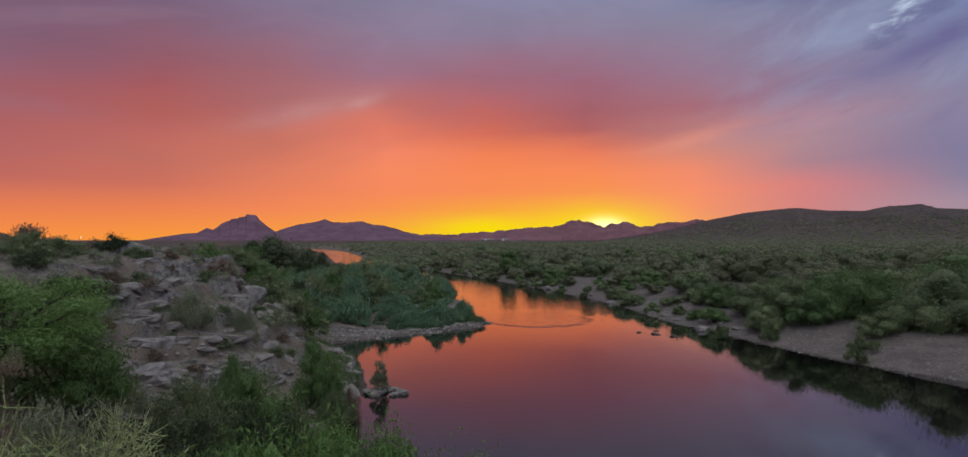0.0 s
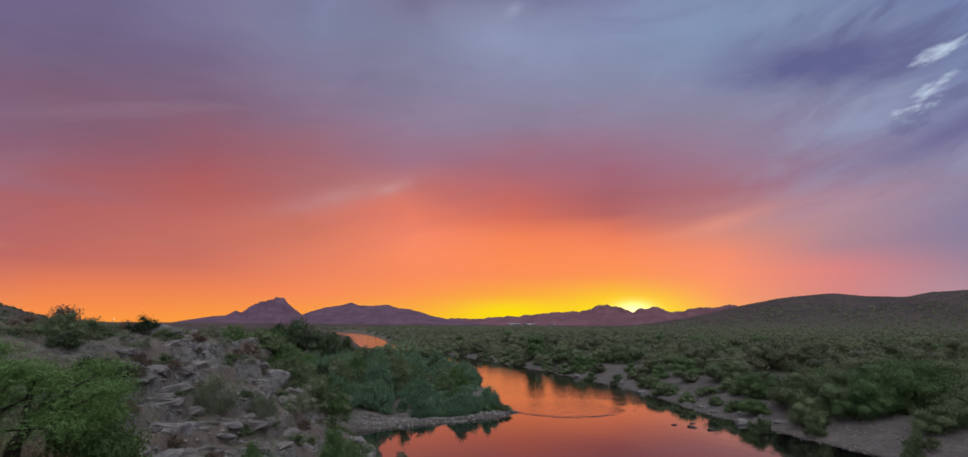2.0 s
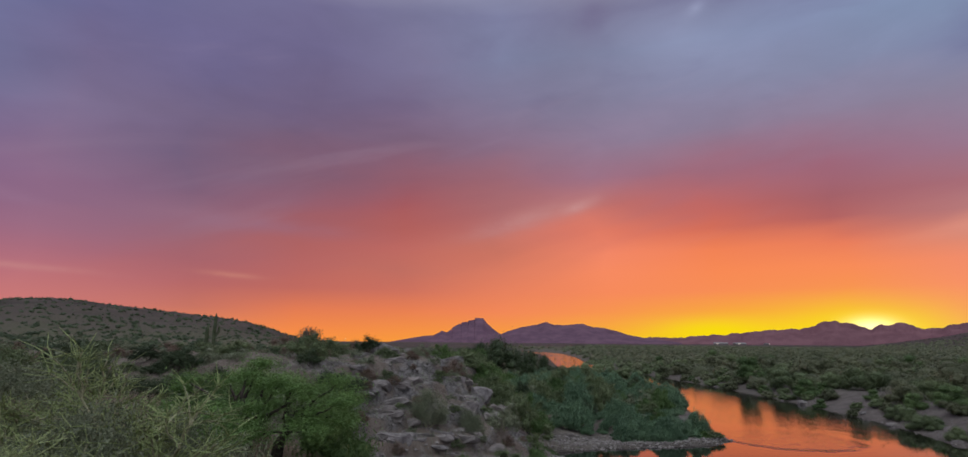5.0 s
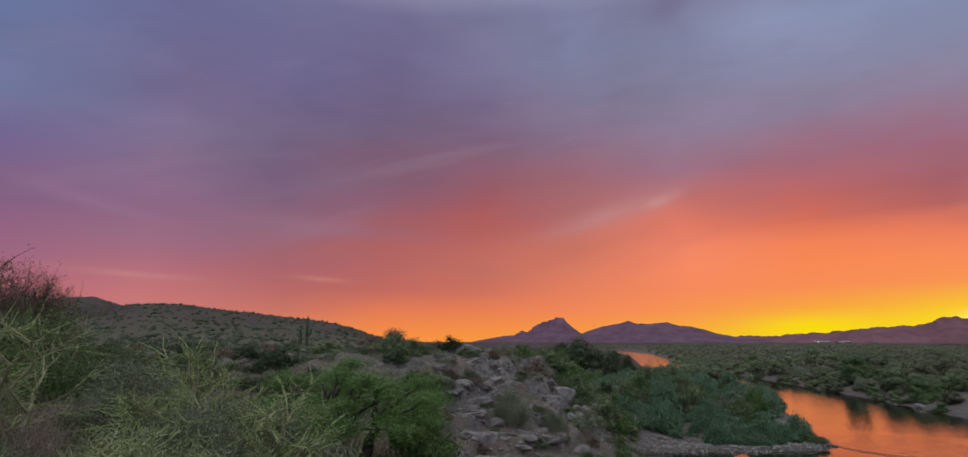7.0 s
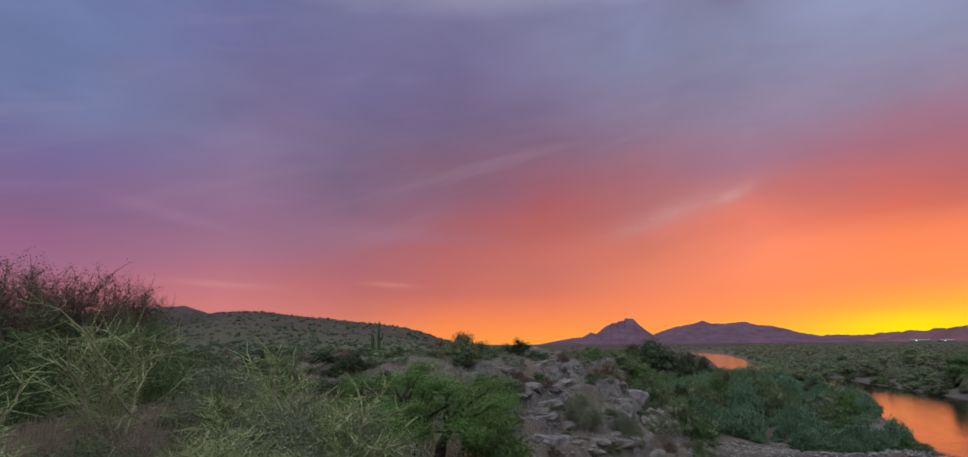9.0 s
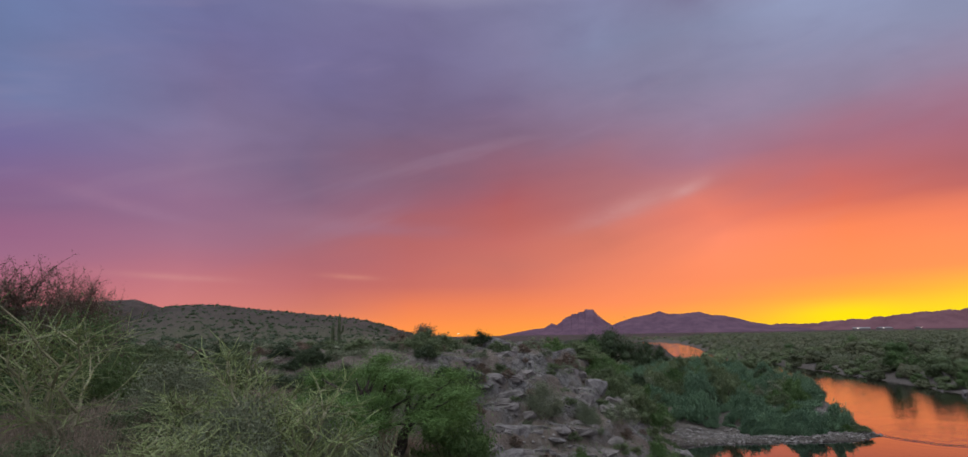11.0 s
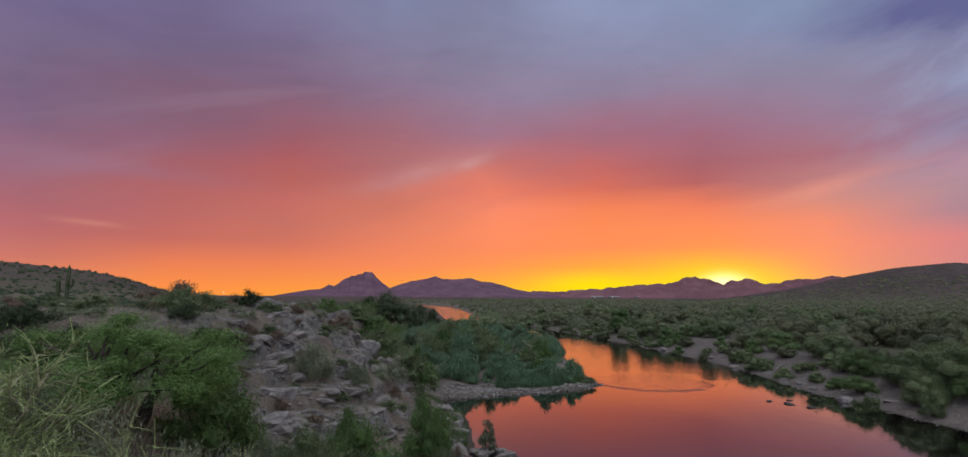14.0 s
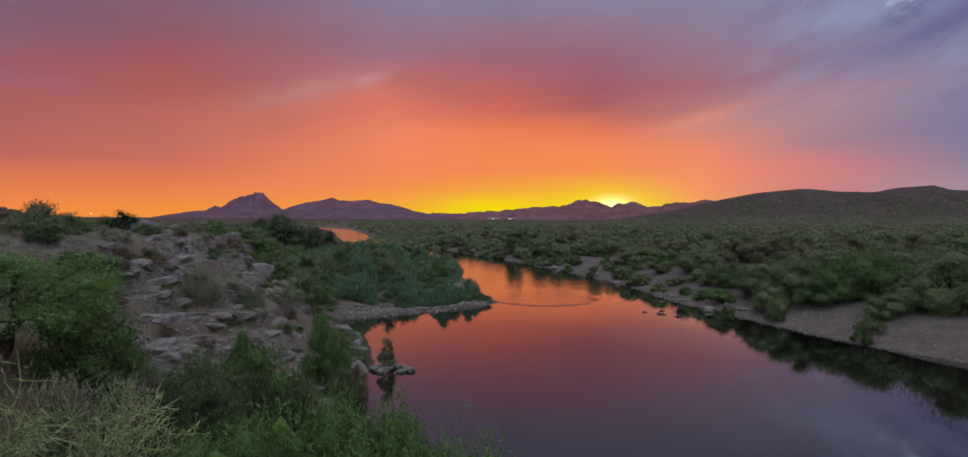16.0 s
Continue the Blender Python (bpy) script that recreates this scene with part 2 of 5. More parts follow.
def leaf_material(name, low, high, sheen=0.5, through_light=0.2):
    def build(t, bsdf, out):
        info = t.n("ShaderNodeObjectInfo").outputs["Random"]
        isl = t.n("ShaderNodeNewGeometry").outputs["Random Per Island"]
        pos = t.n("ShaderNodeNewGeometry").outputs["Position"]
        big = t.noise(pos, 0.35, 3.0)
        f = t.m("ADD", t.m("MULTIPLY", info, 0.5), t.m("ADD", t.m("MULTIPLY", isl, 0.4), t.m("SUBTRACT", t.m("MULTIPLY", big, 0.9), 0.3)))
        c = t.mix(f, low, high)
        c = t.mix(t.m("MULTIPLY", t.step(t.noise(pos, 4.5, 5.0, 0.7), 0.5, 0.3), 0.35), c, tuple(q * 0.5 for q in low[:3]) + (1,))
        t.link(c, bsdf.inputs["Base Color"])
        bsdf.inputs["Roughness"].default_value = sheen
        bsdf.inputs["Specular IOR Level"].default_value = 0.2
        bump(t, bsdf, t.m("ADD", t.noise(pos, 3.5, 5.0, 0.7), t.m("MULTIPLY", t.noise(pos, 12.0, 3.0, 0.6), 0.4)), 0.85, 0.35)
        tr = t.n("ShaderNodeBsdfTranslucent")
        t.link(c, tr.inputs["Color"])
        mx = t.n("ShaderNodeMixShader")
        mx.inputs[0].default_value = through_light
        t.link(bsdf.outputs[0], mx.inputs[1])
        t.link(tr.outputs[0], mx.inputs[2])
        t.link(mx.outputs[0], out.inputs["Surface"])
    return material(name, build)


def bark_material(name, a, b, scale=9.0):
    def build(t, bsdf, out):
        pos = t.n("ShaderNodeTexCoord").outputs["Object"]
        n = t.noise(pos, scale, 6.0, 0.65)
        t.link(t.mix(t.step(n, 0.3, 0.7), a, b), bsdf.inputs["Base Color"])
        bsdf.inputs["Roughness"].default_value = 0.9
        bump(t, bsdf, t.noise(pos, scale * 3, 4.0), 0.6, 0.02)
    return material(name, build)


def ground_build(t, bsdf, out):
    geo = t.n("ShaderNodeNewGeometry")
    pos = geo.outputs["Position"]
    masks = []
    for key in ("scrub", "wet", "rock", "hillside", "silt"):
        node = t.n("ShaderNodeAttribute")
        node.attribute_name = key
        masks.append(node.outputs["Fac"])
    cover, wet, rock, upland, silt = masks
    n_big = t.noise(pos, 0.12, 5.0)
    n_mid = t.noise(pos, 0.9, 6.0, 0.6)
    n_fine = t.noise(pos, 7.0, 6.0, 0.7)
    dirt = t.mix(t.step(n_mid, 0.3, 0.7), (0.132, 0.103, 0.087, 1), (0.204, 0.165, 0.145, 1))
    dirt = t.mix(t.m("MULTIPLY", t.step(n_fine, 0.45, 0.75), 0.5), dirt, (0.24, 0.208, 0.19, 1))
    stone = t.mix(t.step(n_mid, 0.35, 0.65), (0.138, 0.128, 0.128, 1), (0.285, 0.268, 0.265, 1))
    stone = t.mix(t.m("MULTIPLY", t.step(n_fine, 0.5, 0.3), 0.5), stone, (0.14, 0.12, 0.115, 1))
    cell = t.n("ShaderNodeTexVoronoi")
    cell.feature = "DISTANCE_TO_EDGE"
    cell.inputs["Scale"].default_value = 1.7
    shift = t.n("ShaderNodeVectorMath")
    shift.operation = "MULTIPLY_ADD"
    t.link(t.noise(pos, 1.3, 4.0, 0.6, 1), shift.inputs[0])
    shift.inputs[1].default_value = (2.2, 2.2, 1.4)
    t.link(pos, shift.inputs[2])
    t.link(shift.outputs[0], cell.inputs["Vector"])
    crack = t.step(cell.outputs["Distance"], 0.0, 0.09)
    bed = t.m("MULTIPLY", rock, t.step(t.noise(pos, 0.35, 5.0), 0.42, 0.56))
    stone = t.mix(t.m("MULTIPLY", t.m("SUBTRACT", 1.0, crack), 0.5), stone, (0.06, 0.052, 0.05, 1))
    c = t.mix(bed, dirt, stone)
    c = t.mix(silt, c, t.mix(t.step(t.m("ADD", t.m("MULTIPLY", n_mid, 0.5), t.m("MULTIPLY", n_fine, 0.5)), 0.3, 0.7), (0.082, 0.071, 0.069, 1), (0.178, 0.154, 0.147, 1)))
    herb = t.mix(n_mid, (0.05, 0.065, 0.03, 1), (0.12, 0.125, 0.065, 1))
    patch = t.m("MULTIPLY", cover, t.step(t.m("ADD", t.m("MULTIPLY", n_big, 0.5), t.m("MULTIPLY", n_mid, 0.5)), 0.36, 0.56))
    c = t.mix(patch, c, herb)
    c = t.mix(upland, c, t.mix(t.step(t.m("ADD", t.m("MULTIPLY", n_big, 0.6), t.m("MULTIPLY", t.noise(pos, 0.025, 6.0, 0.6), 0.4)), 0.36, 0.62), (0.036, 0.029, 0.025, 1), (0.090, 0.066, 0.063, 1)))
    c = t.mix(wet, c, (0.07, 0.06, 0.05, 1))
    t.link(c, bsdf.inputs["Base Color"])
    bsdf.inputs["Roughness"].default_value = 0.92
    bsdf.inputs["Specular IOR Level"].default_value = 0.2
    h = t.m("ADD", t.m("MULTIPLY", t.noise(pos, 2.2, 8.0, 0.62), 0.6), t.m("ADD", t.m("MULTIPLY", n_fine, 0.25), t.m("MULTIPLY", t.m("MULTIPLY", crack, bed), 0.35)))
    bump(t, bsdf, h, 0.9, 0.35)


GROUND = material("desert_ground", ground_build)


def rock_build(t, bsdf, out):
    pos = t.n("ShaderNodeNewGeometry").outputs["Position"]
    rnd = t.n("ShaderNodeObjectInfo").outputs["Random"]
    n = t.noise(pos, 2.5, 7.0, 0.65)
    f = t.noise(pos, 11.0, 6.0, 0.7)
    c = t.mix(t.step(n, 0.3, 0.7), (0.118, 0.108, 0.107, 1), (0.265, 0.246, 0.242, 1))
    c = t.mix(t.m("MULTIPLY", rnd, 0.4), c, (0.25, 0.21, 0.19, 1))
    c = t.mix(t.m("MULTIPLY", t.step(f, 0.45, 0.25), 0.6), c, (0.10, 0.085, 0.08, 1))
    t.link(c, bsdf.inputs["Base Color"])
    bsdf.inputs["Roughness"].default_value = 0.9
    bump(t, bsdf, t.m("ADD", n, t.m("MULTIPLY", f, 0.4)), 0.8, 0.12)


ROCK = material("weathered_rock", rock_build)
WET_ROCK = bark_material("wet_rock", (0.03, 0.027, 0.026, 1), (0.07, 0.062, 0.058, 1), 2.5)


def gravel_build(t, bsdf, out):
    pos = t.n("ShaderNodeNewGeometry").outputs["Position"]
    isl = t.n("ShaderNodeNewGeometry").outputs["Random Per Island"]
    c = t.mix(isl, (0.12, 0.108, 0.104, 1), (0.30, 0.28, 0.268, 1))
    c = t.mix(t.m("MULTIPLY", t.noise(pos, 20.0, 4.0), 0.3), c, (0.2, 0.17, 0.15, 1))
    t.link(c, bsdf.inputs["Base Color"])
    bsdf.inputs["Roughness"].default_value = 0.85


GRAVEL = material("river_gravel", gravel_build)


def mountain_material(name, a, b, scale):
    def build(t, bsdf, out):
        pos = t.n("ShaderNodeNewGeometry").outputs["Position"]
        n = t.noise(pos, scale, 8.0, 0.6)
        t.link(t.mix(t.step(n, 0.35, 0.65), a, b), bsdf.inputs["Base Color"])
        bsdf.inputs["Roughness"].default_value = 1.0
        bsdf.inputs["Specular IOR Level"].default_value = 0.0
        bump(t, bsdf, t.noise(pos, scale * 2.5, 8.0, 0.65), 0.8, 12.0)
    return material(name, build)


# mauve distance haze is mixed into the base colours of the mountain rock
HAZED_ROCK = mountain_material("hazed_mauve_rock", (0.132, 0.080, 0.118, 1), (0.182, 0.110, 0.152, 1), 0.012)
HAZED_FAR_ROCK = mountain_material("hazed_range_rock", (0.168, 0.086, 0.104, 1), (0.222, 0.116, 0.136, 1), 0.01)


def water_build(t, bsdf, out):
    pos = t.n("ShaderNodeNewGeometry").outputs["Position"]
    sp = t.n("ShaderNodeSeparateXYZ")
    t.link(pos, sp.inputs[0])
    bsdf.inputs["Base Color"].default_value = (0.005, 0.004, 0.005, 1)
    bsdf.inputs["Roughness"].default_value = 0.03
    bsdf.inputs["IOR"].default_value = 1.33
    bsdf.inputs["Coat Weight"].default_value = 0.8
    bsdf.inputs["Coat IOR"].default_value = 1.33
    bsdf.inputs["Coat Roughness"].default_value = 0.03
    # a riffle where the river narrows past the gravel bar, calm pool this side of it
    dx, dy = t.m("SUBTRACT", sp.outputs[0], 5.2), t.m("SUBTRACT", sp.outputs[1], 57.0)
    dist = t.m("SQRT", t.m("ADD", t.m("MULTIPLY", dx, dx), t.m("MULTIPLY", dy, dy)))
    wob = t.m("ADD", dist, t.m("MULTIPLY", t.noise(pos, 0.35, 3.0), 2.0))
    rif = t.m("ADD", t.step(wob, 7.2, 6.0), t.m("MULTIPLY", t.step(sp.outputs[1], 58.0, 68.0), t.step(sp.outputs[1], 130.0, 100.0)))
    rif = t.m("MINIMUM", rif, 1.0)
    amount = t.m("ADD", t.m("ADD", 0.03, t.m("MULTIPLY", rif, 0.28)), t.m("MULTIPLY", t.step(sp.outputs[1], 125.0, 190.0), 0.6))
    longwave = t.xyz(t.m("MULTIPLY", sp.outputs[0], 1.0), t.m("MULTIPLY", sp.outputs[1], 0.45), 0.0)
    rim = t.m("MULTIPLY", t.m("EXPONENT", t.m("MULTIPLY", t.m("POWER", t.m("ABSOLUTE", t.m("SUBTRACT", wob, 6.8)), 2.0), -1.2)), t.m("SINE", t.m("MULTIPLY", wob, 7.0)))
    rim = t.m("MULTIPLY", rim, t.step(sp.outputs[1], 57.5, 54.0))
    waves = t.m("ADD", t.m("ADD", t.noise(longwave, 1.1, 4.0, 0.5, 0, 0.5), t.m("MULTIPLY", t.noise(pos, 4.5, 3.0), 0.25)), t.m("MULTIPLY", rim, 0.5))
    node = t.n("ShaderNodeBump")
    node.inputs["Distance"].default_value = 0.12
    t.link(amount, node.inputs["Strength"])
    t.link(waves, node.inputs["Height"])
    t.link(node.outputs[0], bsdf.inputs["Normal"])
    t.link(node.outputs[0], bsdf.inputs["Coat Normal"])


WATER = material("river_water", water_build)
LEAF_MESQUITE = leaf_material("mesquite_leaf", (0.066, 0.118, 0.046, 1), (0.182, 0.276, 0.106, 1))
LEAF_SCRUB = leaf_material("scrub_leaf", (0.092, 0.130, 0.064, 1), (0.215, 0.272, 0.134, 1))
LEAF_REED = leaf_material("reed_leaf", (0.094, 0.175, 0.112, 1), (0.219, 0.351, 0.204, 1))
LEAF_WILLOW = leaf_material("willow_leaf", (0.072, 0.136, 0.046, 1), (0.172, 0.280, 0.096, 1))
LEAF_GREY = leaf_material("greyish_leaf", (0.180, 0.212, 0.136, 1), (0.330, 0.366, 0.240, 1))
LEAF_BROWN = leaf_material("dry_plume", (0.150, 0.108, 0.082, 1), (0.270, 0.195, 0.150, 1))
LEAF_DARK = leaf_material("dark_leaf", (0.030, 0.050, 0.025, 1), (0.088, 0.124, 0.062, 1))
LEAF_FRESH = leaf_material("fresh_leaf", (0.088, 0.176, 0.050, 1), (0.205, 0.350, 0.108, 1))
TWIG_GREEN = leaf_material("green_twig", (0.27, 0.35, 0.13, 1), (0.46, 0.53, 0.25, 1), 0.6, 0.1)
BARK = bark_material("dark_bark", (0.035, 0.026, 0.022, 1), (0.085, 0.065, 0.052, 1))
BARK_PALE = bark_material("pale_bark", (0.22, 0.22, 0.12, 1), (0.38, 0.36, 0.23, 1))
BARK_GREY = bark_material("grey_brown_bark", (0.11, 0.095, 0.082, 1), (0.20, 0.172, 0.148, 1))
CACTUS = bark_material("cactus_skin", (0.05, 0.07, 0.035, 1), (0.10, 0.12, 0.06, 1), 3.0)
LEAF_FAR = leaf_material("far_scrub_leaf", (0.046, 0.042, 0.036, 1), (0.084, 0.074, 0.064, 1))
LEAF_PLAIN = leaf_material("plain_scrub_leaf", (0.070, 0.088, 0.050, 1), (0.190, 0.205, 0.114, 1))
STRAW = leaf_material("dry_straw", (0.30, 0.23, 0.17, 1), (0.50, 0.40, 0.32, 1), 0.8, 0.2)

# ---- the lie of the land ----
def lattice(ix, iy, seed):
    h = (ix * 374761393 + iy * 668265263 + seed * 1442695041) & 0xFFFFFFFF
    h = ((h ^ (h >> 13)) * 1274126177) & 0xFFFFFFFF
    return ((h ^ (h >> 16)) & 0xFFFF) / 65535.0


def value_noise(x, y, seed=0):
    fx, fy = np.floor(x), np.floor(y)
    ix, iy = fx.astype(np.int64), fy.astype(np.int64)
    a, b = x - fx, y - fy
    a, b = a * a * (3 - 2 * a), b * b * (3 - 2 * b)
    top = lattice(ix, iy, seed) * (1 - a) + lattice(ix + 1, iy, seed) * a
    low = lattice(ix, iy + 1, seed) * (1 - a) + lattice(ix + 1, iy + 1, seed) * a
    return top * (1 - b) + low * b - 0.5


def fbm(x, y, size, octaves=4, seed=0, rough=0.5):
    total, amp = 0.0, 1.0
    for k in range(octaves):
        total = total + amp * value_noise(x / size * 2 ** k + 17.3 * k, y / size * 2 ** k - 9.1 * k, seed + k)
        amp *= rough
    return total


def smooth(a, b, v):
    f = np.clip((v - a) / (b - a), 0, 1)
    return f * f * (3 - 2 * f)


LEFT_SHORE = [(6, -80), (4.5, -12), (3.5, 0), (2.4, 8), (-0.8, 14.5), (-4.4, 19.5), (-6.4, 24), (-6.5, 29.5), (-7.4, 34), (-8.9, 38.5), (-11.8, 42.4), (-8.5, 45.4),
              (-4.5, 48), (-0.8, 51), (1.0, 53.8), (-0.6, 57), (-1.6, 62), (-2.6, 72), (-3.9, 80), (-5.2, 96), (-9, 115), (-24, 150), (-52, 196), (-93, 329), (-128, 425), (-200, 540)]
RIGHT_SHORE = [(70, -80), (36, 8), (29.4, 26), (26.9, 31), (24.2, 35.5), (20.6, 44), (18.0, 54), (16.2, 68), (11.2, 85), (4.6, 103), (-3, 122), (-15, 150), (-39, 196), (-77, 329), (-108, 425), (-172, 540)]
RIVER = np.array(LEFT_SHORE + RIGHT_SHORE[::-1], dtype=float)


def shore_distance(x, y):
    """Metres to the waterline: positive on land, negative in the river."""
    best = np.full(x.shape, 1e9)
    inside = np.zeros(x.shape, dtype=bool)
    for (ax, ay), (bx, by) in zip(RIVER, np.roll(RIVER, -1, axis=0)):
        ex, ey = bx - ax, by - ay
        f = np.clip(((x - ax) * ex + (y - ay) * ey) / (ex * ex + ey * ey), 0, 1)
        best = np.minimum(best, np.hypot(x - ax - f * ex, y - ay - f * ey))
        cross = (ay > y) != (by > y)
        inside ^= cross & (x < ax + (y - ay) * ex / (by - ay if by != ay else 1e-9))
    return np.where(inside, -best, best)


def west_bank(x, y):
    """1 on the bank where the camera stands, 0 on the far bank."""
    ys = [-80, 0, 26, 44, 60, 85, 103, 122, 150, 196, 329, 425, 540, 5000]
    xs = [38, 20, 13, 6, 7, 4, -1, -6, -19, -46, -85, -118, -186, -2700]
    return x < np.interp(y, ys, xs)


def land(x, y):
    x, y = np.asarray(x, float), np.asarray(y, float)
    d = shore_distance(x, y) + 0.9 * fbm(x, y, 6, 3, 5) * smooth(2, 6, np.hypot(x, y) / 4)
    r = np.hypot(x, y)
    az = np.degrees(np.arctan2(-x, y))
    left = west_bank(x, y)
    # far bank: gravel beach, then a bushy plain
    beach = 1.7 * smooth(0, 8.5, d) + 0.7 * smooth(9, 45, d) + 0.5 * fbm(x, y, 14, 4, 11) * smooth(2, 12, d)
    # near bank: a bluff whose foot is wide at the gully and steep at the bend
    width = np.interp(y, [-30, 0, 6, 11, 17, 22, 28, 34, 40, 44], [10, 10, 12, 13.5, 17, 18, 15.5, 12, 9, 8])
    bluff = 6.6 * smooth(-0.06, 1.0, d / width) ** 0.9
    gully = 1.5 * np.exp(-((y - 19 - 0.25 * (x + 12)) / 4.2) ** 2) * smooth(3, 9, d) * smooth(34, 16, r)
    bluff = bluff - gully
    up = -0.33 * y - x - 1.0
    flood = 0.25 * smooth(0, 1, d) + 0.9 * smooth(3, 12, d) + np.interp(y, [40, 100, 300], [5.4, 4.0, 2.2]) * smooth(0, 9, up)
    near = bluff * smooth(46, 42, y) + flood * smooth(42, 46, y)
    near = np.where(d > 0, near, 0)
    rough = 0.55 * fbm(x, y, 2.6, 5, 21, 0.6) + 0.75 * fbm(x, y, 13, 3, 31)
    ledge = smooth(0.8, 3.5, near) * smooth(12, 17, r) * smooth(60, 48, r) * smooth(48, 40, az)
    step = (near * 1.05 + 0.9 * fbm(x, y, 6, 4, 77)) % 1.0
    terrace = 0.75 * (smooth(0.0, 0.22, step) - step) * ledge
    near = near + rough * smooth(0, 5, d) * (0.35 + 0.65 * smooth(8, 30, r)) + terrace
    # the shoulder of made ground on which the camera stands
    stand = smooth(3.6, 0.3, y) * smooth(0.0, 3.2, d) * smooth(26, 8, r)
    near = near * (1 - stand) + 6.3 * stand
    hill = np.interp(az, [30, 36, 40, 43.5, 45.7, 48, 51.7, 54.6, 57.4, 60, 62.5, 65, 70, 95, 130], [0, 0.6, 4.6, 9.3, 11.6, 13.2, 14.8, 15.8, 17.6, 18.0, 16.4, 12.5, 9, 8, 0])
    near = near + hill * np.exp(-((r - 265) / 95) ** 2) + 1.2 * fbm(x, y, 26, 4, 41) * smooth(80, 180, r) * smooth(30, 44, az)
    near = near + np.interp(az, [56, 61, 65, 69, 76, 100, 140], [0, 30, 44, 40, 28, 20, 0]) * np.exp(-((r - 640) / 150) ** 2)
    z = np.where(left, near, beach)
    # hills beyond the far bank
    crest = np.interp(az, [-75, -60, -50, -45, -40.9, -39.1, -38, -36, -34.3, -31.6, -29.2, -26.4, -24.7, -22, -20.2, -17, -14, -11], [12, 34, 42, 45, 47, 51, 60, 59, 51, 51, 56, 53, 49, 39, 30, 17, 8, 0])
    z = z + np.where(left, 0, crest * np.exp(-(np.abs(r - 1120) / 300) ** 2.6) * (1 + 0.10 * fbm(x, y, 150, 4, 51)))
    z = z + 3.6 * smooth(260, 1500, r)
    bed = np.maximum(-1.6, d * 0.35) - 0.05
    z = np.where(d > 0, z - 0.02, bed)
    flat_far = smooth(300, 700, r)
    z = z + flat_far * 1.0 * fbm(x, y, 90, 3, 61)
    return z


def land1(x, y):
    return float(land(np.array([x]), np.array([y]))[0])


def spot(az, r):
    """Ground plan from a bearing (degrees, left of the river's axis) and a distance."""
    return -r * math.sin(radians(az)), r * math.cos(radians(az))


def from_arrays(name, verts, faces, mats, parent=None, shade=False, label=""):
    me = bpy.data.meshes.new(name)
    me.from_pydata(verts if isinstance(verts, list) else verts.tolist(), [], faces if isinstance(faces, list) else faces.tolist())
    for mt in (mats if isinstance(mats, (list, tuple)) else [mats]):
        me.materials.append(mt)
    if shade:
        me.polygons.foreach_set("use_smooth", [True] * len(me.polygons))
    ob = new(name, me)
    if parent is not None:
        ob.parent = parent
    if label:
        ob["label"] = label
    return ob


def polar_sheet(angles, radii, close=True):
    na, nr = len(angles), len(radii)
    aa, rr = np.meshgrid(np.radians(angles), radii, indexing="ij")
    x, y = -rr * np.sin(aa), rr * np.cos(aa)
    k = np.arange(na * nr).reshape(na, nr)
    nxt = np.roll(k, -1, axis=0) if close else k[1:]
    cur = k if close else k[:-1]
    f = np.stack([cur[:, :-1], nxt[:, :-1], nxt[:, 1:], cur[:, 1:]], -1).reshape(-1, 4)[:, ::-1]
    return x.ravel(), y.ravel(), f


ANGLES = np.concatenate([np.arange(-52, 86, 0.3), np.arange(86, 308, 4.0)])
RADII = np.concatenate([0.8 * 1.03 ** np.arange(97), np.arange(14.0, 48.0, 0.26), 48.0 * 1.0295 ** np.arange(159)])
gx, gy, gf = polar_sheet(ANGLES, RADII)
gz = land(gx, gy)
gx, gy, gz = np.append(gx, 0.0), np.append(gy, 0.0), np.append(gz, land1(0.0, 0.0))
ring = np.arange(len(ANGLES)) * len(RADII)
cap = [(int(a), int(b), len(gx) - 1) for a, b in zip(np.roll(ring, -1), ring)]
ground = from_arrays("ground", np.stack([gx, gy, gz], -1), gf.tolist() + [c[::-1] for c in cap], GROUND, shade=True)
tagged(ground, "dry tan desert ground with rocky river banks and scrub", "ground", kind="structure")
g_d = shore_distance(gx, gy)
g_r = np.hypot(gx, gy)
g_left = west_bank(gx, gy)
g_az = np.degrees(np.arctan2(-gx, gy))
masks = {
    "scrub": np.where(g_left, smooth(40, 110, g_r) * 0.8 + 0.12, smooth(7, 16, g_d) * 0.6 + 0.4 * smooth(60, 200, g_r)),
    "hillside": smooth(110, 230, g_r) * np.where(g_left, 0.92, smooth(480, 860, g_r)),
    "wet": smooth(1.1, 0.0, g_d),
    "silt": np.where(g_left, smooth(42, 45, gy) * smooth(12, 8, g_d) * smooth(90, 60, gy) * 0.85, smooth(70, 20, g_d) * 0.9),
    "rock": np.where(g_left & (gy > 43) & (g_d < 5) & (gy < 70), 0.9, np.where(g_left, smooth(60, 44, g_r) * smooth(46, 34, g_az) * smooth(0.5, 2.0, gz), 0.15)),
}
for key, values in masks.items():
    ground.data.attributes.new(key, "FLOAT", "POINT").data.foreach_set("value", np.clip(values, 0, 1).astype(np.float32))

# ---- river ----
wx, wy, wf = polar_sheet(np.arange(0, 360, 4.0), 0.2 * 1.075 ** np.arange(112))
water = from_arrays("water", np.stack([wx, wy, wx * 0], -1), wf, WATER)
